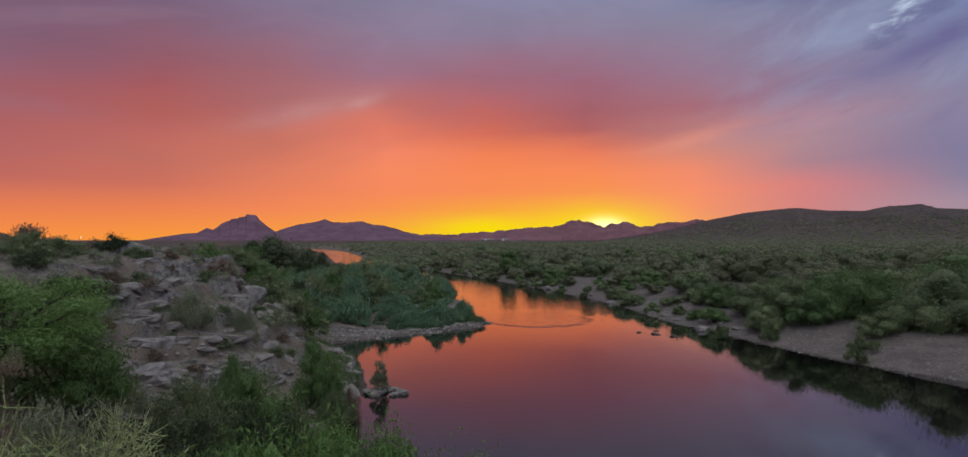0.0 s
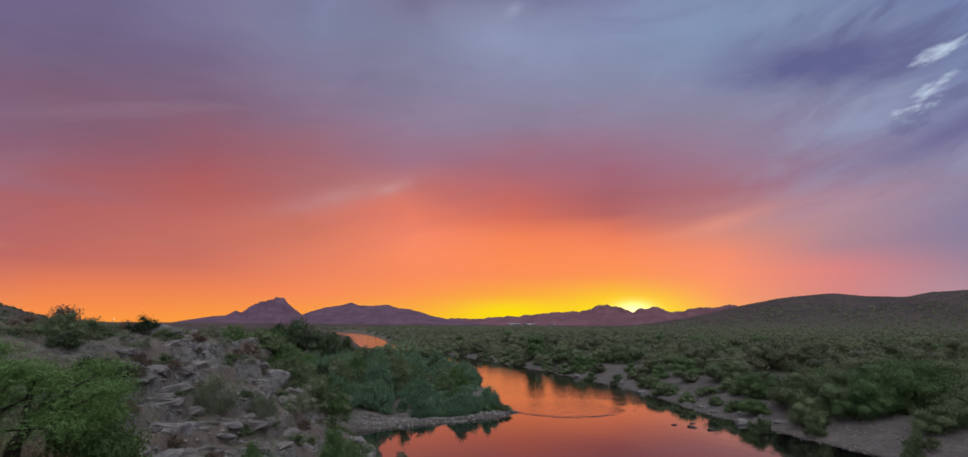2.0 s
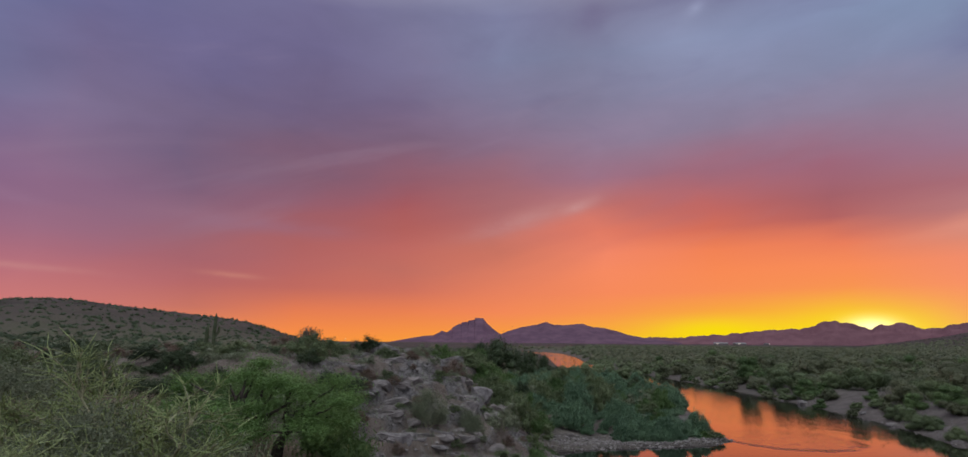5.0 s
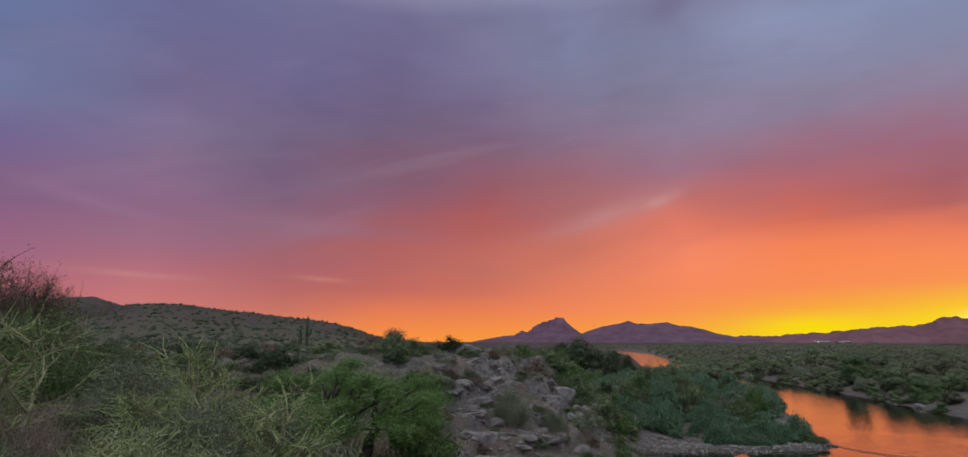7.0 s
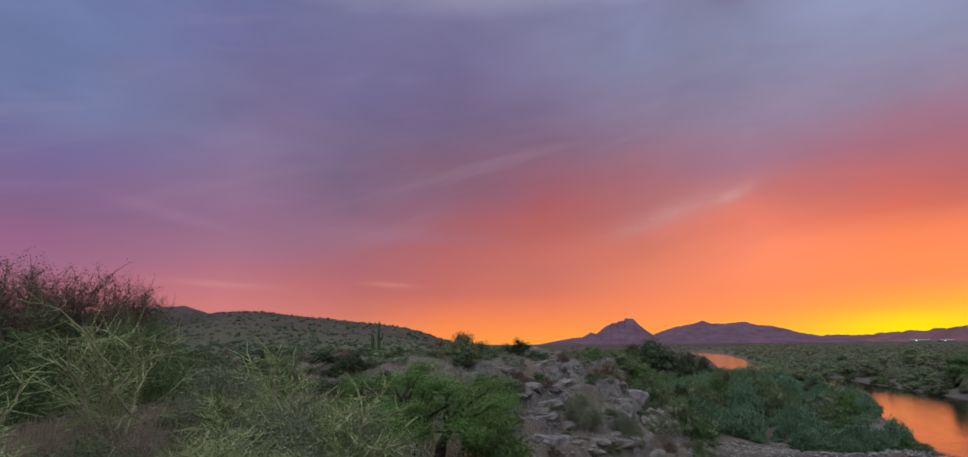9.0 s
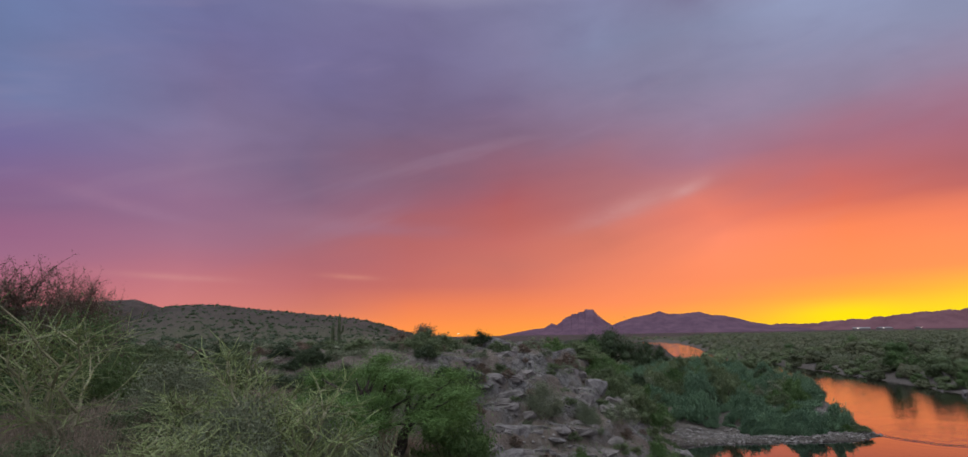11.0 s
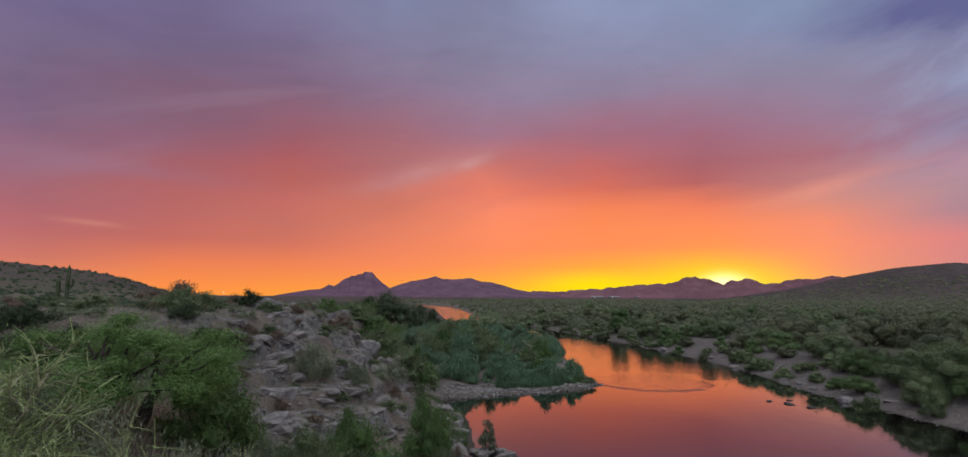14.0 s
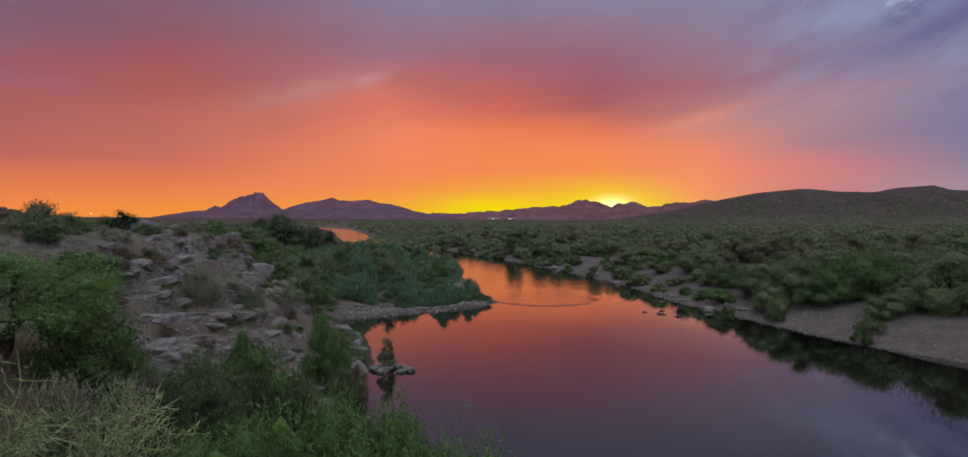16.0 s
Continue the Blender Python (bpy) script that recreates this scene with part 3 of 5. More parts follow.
tagged(water, "calm dark river mirroring the orange and violet sunset", "river", kind="structure")


# ---- far mountains ----
def mountain(name, label, az0, az1, r0, depth, profile, mat, seed, jag, steps=260):
    """A ridge seen from the river: profile(az) is the crest's angle above the plain, in degrees."""
    az = np.linspace(az0, az1, steps)
    t = np.linspace(-1, 1, 25)
    aa, tt = np.meshgrid(az, t, indexing="ij")
    rr = r0 + depth * tt
    x, y = -rr * np.sin(np.radians(aa)), rr * np.cos(np.radians(aa))
    crest = r0 * np.tan(np.radians(profile(az)))[:, None]
    fold = np.minimum(1.0, 0.95 + jag * fbm(x, y, depth * 0.45, 5, seed))
    body = np.clip(1 - np.abs(tt), 0, 1) ** 0.8
    spur = np.where(np.abs(tt) < 0.06, 1.0, fold)
    z = 8 + crest * body * spur + crest * 0.025 * fbm(x, y, depth * 0.10, 3, seed + 9) - 30 * (1 - body) ** 3
    k = np.arange(x.size).reshape(x.shape)
    f = np.stack([k[:-1, :-1], k[1:, :-1], k[1:, 1:], k[:-1, 1:]], -1).reshape(-1, 4)[:, ::-1]
    ob = from_arrays(name, np.stack([x.ravel(), y.ravel(), z.ravel()], -1), f, mat)
    return tagged(ob, label, "mountain", "far mountains", "structure")


def butte_profile(a):
    return np.interp(a, [18.6, 19.6, 20.4, 21.2, 21.9, 22.15, 22.25, 23.05, 23.1, 23.7, 23.78, 24.38, 24.45, 24.7, 25.3, 25.4, 25.9, 26.4, 26.6, 27.2, 28.2, 30, 31, 33], [0.0, 0.35, 0.78, 1.32, 1.95, 2.28, 2.4, 2.42, 2.24, 2.18, 2.02, 1.98, 1.82, 1.78, 1.46, 1.3, 0.95, 1.14, 1.0, 0.66, 0.6, 0.28, 0.1, -0.3])


def saddle_profile(a):
    return np.interp(a, [3, 6.1, 8.2, 10.1, 11.3, 12.3, 13.5, 15.2, 15.9, 16.7, 18.3, 20.5, 21.5, 22.5], [0.1, 0.5, 0.9, 1.5, 1.56, 1.88, 1.76, 1.78, 2.08, 1.8, 1.55, 0.85, 0.4, 0]) + 0.08 * fbm(a, a * 0, 0.9, 4, 4, 0.6)


def low_profile(a):
    rise = np.interp(a, [-34, -28, -24, -20.5, -19.4, -17.6, -16.7, -15.6, -13.9, -12.2, -10.9, -9.6, -8.3, -6.9, -4.5, -1.6, 2, 5, 9, 14], [1.0, 1.4, 1.75, 1.95, 1.68, 1.75, 1.45, 1.4, 1.85, 1.37, 1.85, 2.02, 1.78, 1.3, 1.4, 0.96, 0.75, 0.55, 0.3, 0])
    return rise + 0.2 * fbm(a, a * 0, 0.8, 4, 6, 0.6)


mountain("mountain_butte", "flat-topped red butte, haze-mauve, standing alone on the plain", 18.6, 33, 4100, 420, butte_profile, HAZED_ROCK, 3, 0.4, 420)
mountain("mountain_saddle", "haze-purple rocky mountain with two rounded summits", 3, 22.5, 3900, 450, saddle_profile, HAZED_ROCK, 8, 0.5)
mountain("mountain_range", "low jagged far range under the setting sun", -34, 14, 4450, 300, low_profile, HAZED_FAR_ROCK, 15, 0.45, 420)

# ---- plants ----
rng = np.random.default_rng(7)


def leaf_quads(centres, size, up=0.0, aspect=1.0, rg=rng, out=None, ruffle=0.55):
    """A small two-triangle leaf at each centre, turned at random; up: how far blades stand upright; out: the way leaves face."""
    n = len(centres)
    a = rg.normal(size=(n, 3))
    if out is not None:
        face = out + rg.normal(size=(n, 3)) * ruffle
        face /= np.linalg.norm(face, axis=1)[:, None] + 1e-9
        a -= face * np.sum(a * face, axis=1)[:, None]
    a[:, 2] = a[:, 2] * (1 - up) + up * 2.5
    a /= np.linalg.norm(a, axis=1)[:, None]
    b = np.cross(a, rg.normal(size=(n, 3)) if out is None else face)
    b /= np.linalg.norm(b, axis=1)[:, None] + 1e-9
    s = size * rg.uniform(0.6, 1.4, n)[:, None]
    a, b = a * s * aspect, b * s * 0.5
    v = np.stack([centres - a * 0.5 - b * 0.25, centres + b * 0.5, centres + a * 0.6, centres - b * 0.6], 1).reshape(-1, 3)
    return v, np.arange(n * 4).reshape(n, 4)


def lobes(n, radius, height, base, rg, lo=0.2, hi=0.36):
    """Centres and sizes of the clumps that make a crown."""
    out = []
    for k in range(n):
        a, u, f = rg.uniform(0, 2 * math.pi), rg.uniform(-0.1, 1.0), rg.uniform(0.4, 0.78)
        q = radius * math.sqrt(max(0.0, 1 - u * u)) * f
        out.append((q * math.cos(a), q * math.sin(a), base + (height - base) * max(0.14, u * f + 0.08), rg.uniform(lo, hi) * radius))
    return out


def crown_points(n, clumps, rg, squash=0.8, fill=0.35, stray=0.24):
    pick = rg.integers(0, len(clumps), n)
    c = np.array(clumps)[pick]
    v = rg.normal(size=(n, 3))
    v /= np.linalg.norm(v, axis=1)[:, None]
    rad = c[:, 3] * (rg.uniform(0, 1, n) ** fill) * np.exp(rg.normal(size=n) * stray)
    p = c[:, :3] + v * rad[:, None] * np.array([1, 1, squash])
    p[:, 2] = np.maximum(p[:, 2], 0.05)
    return p, v


def tube(path, r0, r1, sides=5):
    """A tapering limb along a list of points."""
    path = np.asarray(path, float)
    n = len(path)
    verts, faces = [], []
    for k in range(n):
        d = path[min(k + 1, n - 1)] - path[max(k - 1, 0)]
        d = d / (np.linalg.norm(d) + 1e-9)
        s = np.cross(d, (0.31, 0.17, 0.93) if abs(d[2]) < 0.9 else (1, 0, 0))
        s /= np.linalg.norm(s) + 1e-9
        q = np.cross(d, s)
        rad = r0 + (r1 - r0) * k / (n - 1)
        for i in range(sides):
            t = 2 * math.pi * i / sides
            verts.append(path[k] + rad * (math.cos(t) * s + math.sin(t) * q))
    for k in range(n - 1):
        for i in range(sides):
            j = (i + 1) % sides
            faces.append((k * sides + i, k * sides + j, (k + 1) * sides + j, (k + 1) * sides + i))
    faces.append(tuple(range((n - 1) * sides, n * sides)))
    return np.array(verts), faces


def join(pieces):
    verts, faces, off = [], [], 0
    for v, f in pieces:
        verts.append(np.asarray(v))
        faces += [tuple(int(i) + off for i in q) for q in f]
        off += len(v)
    return np.concatenate(verts), faces


def limb(start, end, bend, rg, steps=6):
    start, end = np.asarray(start, float), np.asarray(end, float)
    mid = rg.normal(size=3) * bend * np.linalg.norm(end - start)
    t = np.linspace(0, 1, steps)[:, None]
    wob = rg.normal(size=(steps, 3)) * 0.03 * np.linalg.norm(end - start) * np.sin(math.pi * t)
    return start + (end - start) * t + mid * (t * (1 - t)) + wob


def bush(name, label, category, group, leaf, radius, height, base, n_leaf, leaf_size, n_lobe, seed, bark=BARK, trunk=0.07, up=0.0, aspect=1.6, squash=0.8, fill=0.35, mass=0.0, core=0, lump=(0.2, 0.36), stray=0.24, ruffle=0.55):
    """A woody plant: limbs that fork from the ground into a crown of leaf clumps."""
    rg = np.random.default_rng(seed)
    root = new(name)
    clumps = lobes(n_lobe, radius, height, base, rg, *lump)
    limbs = []
    for k, (x, y, z, q) in enumerate(clumps[:max(4, n_lobe // 2)]):
        limbs.append(tube(limb((rg.normal() * 0.08, rg.normal() * 0.08, -0.15), (x, y, z), 0.25, rg), trunk, trunk * 0.2, 5))
    v, f = join(limbs)
    from_arrays("trunk", v, f, bark, root)
    pts, face = crown_points(n_leaf, clumps + [(0, 0, height * 0.42, radius * 0.72)] * core, rg, squash, fill, stray)
    v, f = leaf_quads(pts, leaf_size, up, aspect, rg, face if up < 0.5 else None, ruffle)
    if mass:
        v, f = join([(v, f), leaf_masses(clumps, rg, mass, squash)])
    from_arrays("crown", v, f, leaf, root)
    return tagged(root, label, category, group)


def ball(cuts):
    """A small round mesh, as arrays."""
    bm = bmesh.new()
    bmesh.ops.create_icosphere(bm, subdivisions=cuts, radius=1.0)
    v = np.array([q.co[:] for q in bm.verts])
    bm.verts.index_update()
    f = np.array([[q.index for q in p.verts] for p in bm.faces])
    bm.free()
    return v, f


BALL_V, BALL_F = ball(2)
keep = [k for k in range(len(BALL_F)) if BALL_V[BALL_F[k], 2].max() > -0.1]
DOME_V, DOME_F = BALL_V * (1, 1, 0.85), BALL_F[keep]


def leaf_masses(clumps, rg, size=0.8, squash=0.8):
    """The closed, ragged inside of each leaf clump."""
    out = []
    for x, y, z, q in clumps:
        k = size * q * (1 + rg.normal(size=(len(BALL_V), 1)) * 0.09)
        v = BALL_V * k * (1, 1, squash) + (x, y, z)
        v[:, 2] = np.maximum(v[:, 2], 0.03)
        out.append((v, BALL_F))
    return join(out)


def stand_at(ob, x, y, scale=1.0, turn=0.0, tall=1.0, sink=0.05):
    ob.matrix_basis = Matrix.LocRotScale((x, y, land1(x, y) - sink), Euler((0, 0, turn)), (scale, scale, scale * tall))
    return ob


def plant(proto, x, y, scale=1.0, turn=0.0, tall=1.0, sink=0.05):
    """Another plant of the same kind, standing on the ground."""
    m = Matrix.LocRotScale((x, y, land1(x, y) - sink), Euler((0, 0, turn)), None)
    ob = copy_thing(proto, m)
    ob.scale = (scale, scale, scale * tall)
    return ob


def draw(rg, n, propose, near=None, far=None, west=None, also=None):
    """n ground points from propose(rg, m), kept where the waterline is far enough and on the wanted bank."""
    xs, ys, have = [], [], 0
    while have < n:
        x, y = propose(rg, max(400, 2 * (n - have)))
        keep = np.ones(len(x), bool)
        if near is not None:
            d = shore_distance(x, y)
            keep &= d > (near(y, rg) if callable(near) else near)
            if far is not None:
                keep &= d < far
        if west is not None:
            keep &= west_bank(x, y) == west
        if also is not None:
            keep &= also(x, y)
        xs.append(x[keep])
        ys.append(y[keep])
        have += int(keep.sum())
    return np.concatenate(xs)[:n], np.concatenate(ys)[:n]


def sector(az0, az1, r0, r1, power=1.0, log=True):
    """A proposer of points in a sector round the camera."""
    def propose(rg, m):
        az = np.radians(rg.uniform(az0, az1, m))
        q = rg.uniform(0, 1, m) ** power
        r = r0 * (r1 / r0) ** q if log else r0 + (r1 - r0) * q
        return -r * np.sin(az), r * np.cos(az)
    return propose


def oblong(x0, x1, y0, y1):
    def propose(rg, m):
        return rg.uniform(x0, x1, m), rg.uniform(y0, y1, m)
    return propose


def scatter(n, gap, seed, propose, **where):
    """Points that keep their distance from one another."""
    rg = np.random.default_rng(seed)
    x, y = draw(rg, n * 12, propose, **where)
    kept = np.zeros((0, 2))
    for p in np.stack([x, y], -1):
        if not len(kept) or np.min(np.sum((kept - p) ** 2, axis=1)) > gap * gap:
            kept = np.vstack([kept, p])
            if len(kept) >= n:
                break
    return [(float(a), float(b)) for a, b in kept]


def dist1(x, y):
    return float(shore_distance(np.array([x]), np.array([y]))[0])


# far bank: round mesquite and scrub bushes
protos, light_protos = [], []
for k in range(5):
    protos.append(bush("mesquite_bush", "rounded dark green mesquite bush on the sandy bank", "bush", "bushes on the far bank", (LEAF_MESQUITE, LEAF_SCRUB, LEAF_MESQUITE, LEAF_SCRUB, LEAF_MESQUITE)[k],
                       2.3 + 0.2 * k, 3.2 + 0.2 * (k % 3), 0.2, 15000, 0.082, 17 + k, 100 + k, fill=0.3, mass=0.56, aspect=1.6, squash=0.9, lump=(0.24, 0.44), stray=0.2, ruffle=0.5))
    light_protos.append(bush("mesquite_bush", "rounded green mesquite bush out on the plain", "bush", "bushes on the far bank", (LEAF_MESQUITE, LEAF_SCRUB, LEAF_PLAIN, LEAF_SCRUB, LEAF_PLAIN)[k],
                             2.3 + 0.2 * k, 3.2 + 0.2 * (k % 3), 0.2, 4200, 0.14, 14 + k, 120 + k, fill=0.3, mass=0.6, aspect=1.5, squash=0.9, lump=(0.26, 0.46), stray=0.18, ruffle=0.5))


rg0 = np.random.default_rng(3)
for x, y in scatter(190, 4.2, 12, sector(-46, 8, 34, 190, 0.85), west=False,
                    near=lambda y, g: np.interp(y, [30, 40, 50, 60, 90], [8.4, 4.8, 4.0, 3.8, 2.4]) + 2.2 * g.uniform(0, 1, len(y)) ** 2):
    k = int(rg0.integers(0, len(protos)))
    s, tn, tl = rg0.choice([0.75, 1.0, 1.25, 1.5, 1.8]) * rg0.uniform(0.9, 1.1), rg0.uniform(0, 6.28), rg0.uniform(0.7, 1.05)
    plant((protos if math.hypot(x, y) < 66 else light_protos)[k], x, y, s * (1.0 if y < 56 else 0.8), tn, tl)


for x, y in scatter(60, 2.4, 13, oblong(-30, 34, 40, 170), near=lambda y, g: np.interp(y, [40, 50, 60, 90], [4.0, 2.8, 1.0, 0.6]), far=6.5, west=False):
    plant((protos if math.hypot(x, y) < 66 else light_protos)[int(rg0.integers(0, 5))], x, y, rg0.uniform(0.3, 0.7), rg0.uniform(0, 6.28), rg0.uniform(0.7, 1.0))

# the big mounds that crown the near stretch of the far bank
for n, (az, r, s) in enumerate(((-31.3, 54.5, 1.35), (-28.4, 54.5, 1.2), (-34.2, 55.0, 1.2), (-25.6, 57.0, 1.1), (-37.2, 55.0, 1.1), (-22.8, 61.5, 1.0), (-40.2, 54.0, 1.1), (-30.0, 51.8, 0.7), (-26.6, 53.4, 0.6), (-33.0, 58.5, 1.3))):
    plant(protos[n % 5], *spot(az, r), s, az, 0.9)


def remove_pattern(ob):
    for child in list(ob.children_recursive):
        bpy.data.objects.remove(child)
    bpy.data.objects.remove(ob)


for ob in protos + light_protos:
    remove_pattern(ob)


def far_scrub(name, label, n, place, leaf, per, size, seed, leaf_share=0.3):
    """Bushes too far off to count, as one mesh."""
    rg = np.random.default_rng(seed)
    pts = np.stack(place(rg, n), -1)
    z = land(pts[:, 0], pts[:, 1])
    s = size(np.hypot(pts[:, 0], pts[:, 1]), rg)
    v = rg.normal(size=(n, per, 3))
    v /= np.linalg.norm(v, axis=2)[:, :, None]
    v[:, :, 2] = np.abs(v[:, :, 2]) * 0.95
    c = np.stack([pts[:, 0], pts[:, 1], z], -1)[:, None, :] + v * rg.uniform(0.78, 1.16, (n, per, 1)) * s[:, None, None]
    vv, ff = leaf_quads(c.reshape(-1, 3), 1.0, 0.0, 1.0, rg, (v + (0, 0, 0.2)).reshape(-1, 3), 0.5)
    k = np.repeat(np.repeat(s, per), 4)[:, None] * leaf_share
    mid = np.repeat(c.reshape(-1, 3), 4, axis=0)
    verts, faces = [mid + (vv - mid) * k], ff.tolist()
    # two or three ragged masses for every bush
    hub = DOME_V[None] * (s * 0.72)[:, None, None] * (1 + rg.normal(size=(n, len(DOME_V), 1)) * 0.1)
    hub = hub + np.stack([pts[:, 0], pts[:, 1], z - 0.1], -1)[:, None, :]
    faces += (DOME_F[None] + len(mid) + (np.arange(n) * len(DOME_V))[:, None, None]).reshape(-1, 3).tolist()
    ob = from_arrays(name, np.concatenate(verts + [hub.reshape(-1, 3)]), faces, leaf)
    return tagged(ob, label, "bushes", kind="stuff")


far_scrub("far_bushes", "dense green scrub spreading over the far plain", 2500, lambda g, n: draw(g, n, sector(-50, 20, 105, 620), near=4, west=False), LEAF_PLAIN, 46, lambda r, g: (1.1 + 2.0 * g.uniform(0, 1, len(r)) ** 1.6) * (1 + r / 1300), 31, 0.19)
far_scrub("hill_specks", "fine dark scrub speckling the far hills", 7000, lambda g, n: draw(g, n, sector(-52, -8, 760, 1300, 1.0, False), west=False), LEAF_FAR, 3, lambda r, g: g.uniform(0.4, 1.2, len(r)), 33)
far_scrub("plain_scrub", "olive scrub thickening towards the foot of the far hills", 5200, lambda g, n: draw(g, n, sector(-52, 12, 420, 900, 1.0, False), west=False), LEAF_PLAIN, 12, lambda r, g: g.uniform(1.2, 3.2, len(r)), 34, 0.24)
far_scrub("hill_scrub", "scattered dark desert scrub on the hillside", 9500, lambda g, n: draw(g, n, sector(10, 86, 60, 440), near=6, west=True), LEAF_DARK, 7, lambda r, g: g.uniform(0.25, 0.8, len(r)) * (1 + r / 700), 32)
far_scrub("bend_scrub", "low green scrub along the sandy edge of the bend", 170, lambda g, n: draw(g, n, oblong(-70, -12, 115, 240), near=0.6, far=9, west=False), LEAF_SCRUB, 24, lambda r, g: g.uniform(0.7, 1.6, len(r)), 35)

# reeds on the gravel bar
reed_protos = []
for k in range(3):
    reed_protos.append(bush("reed_clump", "thick blue-green reed clump on the gravel bar", "reeds", "reeds on the gravel bar", LEAF_REED, 1.7, 2.3, 0.1, 3000, 0.115, 18, 200 + k, TWIG_GREEN, 0.02, 0.6, 2.8, 0.9, 0.35))


used = [False] * 3
for x, y in scatter(100, 1.8, 22, oblong(-36, 0.5, 50, 100), near=lambda y, g: np.interp(y, [52, 60, 70], [1.8, 1.4, 1.0]), also=lambda x, y: (x > -0.36 * y) & (np.hypot(x, y) > 50.0) & (x < -1.4)):
    k = int(rg0.integers(0, 3))
    s, tn, tl = rg0.uniform(0.5, 1.2), rg0.uniform(0, 6.28), rg0.uniform(0.5, 1.35)
    if used[k]:
        plant(reed_protos[k], x, y, s, tn, tl)
    else:
        stand_at(reed_protos[k], x, y, s, tn, tl)
        used[k] = True

for x, y in scatter(26, 1.1, 23, oblong(-11, -2, 50, 58), near=2.0, also=lambda x, y: np.hypot(x, y) > 50.5):
    plant(reed_protos[int(rg0.integers(0, 3))], x, y, rg0.uniform(0.35, 0.8), rg0.uniform(0, 6.28), rg0.uniform(0.6, 1.2))

# the mesquite on the bluff, with its dark forked trunk
def big_mesquite():
    rg = np.random.default_rng(51)
    root = new("mesquite_tree")
    clumps = [(x, y, z, q * rg.uniform(0.5, 0.95)) for x, y, z, q in lobes(52, 2.7, 3.1, 0.9, rg)]
    pieces = []
    forks = [(-0.5, -0.3, 1.0), (0.35, 0.2, 1.1), (0.1, -0.6, 0.9)]
    for fx, fy, fz in forks:
        pieces.append(tube(limb((0, 0, -0.2), (fx, fy, fz), 0.2, rg), 0.13, 0.08, 7))
    for x, y, z, q in clumps:
        fx, fy, fz = min(forks, key=lambda p: (p[0] - x) ** 2 + (p[1] - y) ** 2)
        pieces.append(tube(limb((fx, fy, fz), (x, y, z), 0.3, rg), 0.06, 0.012, 5))
    v, f = join(pieces)
    from_arrays("trunk", v, f, BARK, root)
    pts, face = crown_points(62000, clumps, rg, 0.62, 0.8)
    v, f = leaf_quads(pts, 0.03, 0.0, 2.4, rg, face)
    from_arrays("crown", v, f, LEAF_FRESH, root)
    return tagged(root, "spreading green mesquite tree with a dark forked trunk", "tree")


x, y = spot(42.6, 13.0)
stand_at(big_mesquite(), x, y, 1.15, 0.0, 0.68)

# ---- the near bank, plant by plant ----
def top_of(ob_height, az, r, top):
    """The scale at which a plant of that height reaches an angle above or below the eye's level."""
    x, y = spot(az, r)
    return max(0.15, (EYE[2] + r * math.tan(radians(top)) - land1(x, y)) / ob_height)


def reach(proto, height, az, r, top, wide=None, turn=0.0):
    s = top_of(height, az, r, top)
    x, y = spot(az, r)
    wd = wide if wide else s
    ob = plant(proto, x, y, wd, turn, s / wd)
    return ob


def twig_bush(label, seed, height=2.2, spread=1.2, mains=6, subs=7, twigs=6, bark=BARK_PALE, twig=TWIG_GREEN, leaves=500, leaf=LEAF_GREY, leaf_size=0.024, name="palo_verde", group="palo verde bushes on the near bank"):
    """A palo verde: pale stems that fork again and again into straight green twigs."""
    rg = np.random.default_rng(seed)
    root = new(name)
    stems, fine, tips = [], [], []
    for _ in range(mains):
        a = rg.uniform(0, 6.28)
        end = np.array([math.cos(a) * spread * rg.uniform(0.3, 0.75), math.sin(a) * spread * rg.uniform(0.3, 0.75), height * rg.uniform(0.5, 0.8)])
        path = limb((rg.normal() * 0.06, rg.normal() * 0.06, -0.15), end, 0.12, rg, 7)
        v, f = tube(path, 0.035, 0.012, 6)
        from_arrays("branch", v, f, bark, root)
        for _ in range(subs):
            base = path[rg.integers(2, 7)]
            d = (end - path[0]) / np.linalg.norm(end) * 0.6 + rg.normal(size=3) * 0.55 + np.array([0, 0, 0.35])
            d /= np.linalg.norm(d)
            tip = base + d * rg.uniform(0.35, 0.75) * height * 0.42
            sub = limb(base, tip, 0.1, rg, 5)
            stems.append(tube(sub, 0.012, 0.006, 4))
            for _ in range(twigs):
                b2 = sub[rg.integers(1, 5)]
                d2 = d * 0.7 + rg.normal(size=3) * 0.6
                d2 /= np.linalg.norm(d2)
                t2 = b2 + d2 * rg.uniform(0.16, 0.48) * height * 0.42
                fine.append(tube(np.array([b2, (b2 + t2) / 2 + rg.normal(size=3) * 0.012, t2]), 0.009, 0.0035, 3))
                tips.append((b2 + t2) / 2 + rg.normal(size=3) * 0.05)
                tips.append(t2 + rg.normal(size=3) * 0.05)
    v, f = join(stems)
    tagged(from_arrays("side_branch", v, f, bark, root), kind="stuff")
    v, f = join(fine)
    tagged(from_arrays("twig", v, f, twig, root), kind="stuff")
    tips = np.array(tips)
    v, f = leaf_quads(tips[rg.integers(0, len(tips), leaves)] + rg.normal(size=(leaves, 3)) * 0.05, leaf_size, 0.0, 1.8, rg)
    tagged(from_arrays("leaf", v, f, leaf, root), kind="stuff")
    return tagged(root, label, "bush", group)


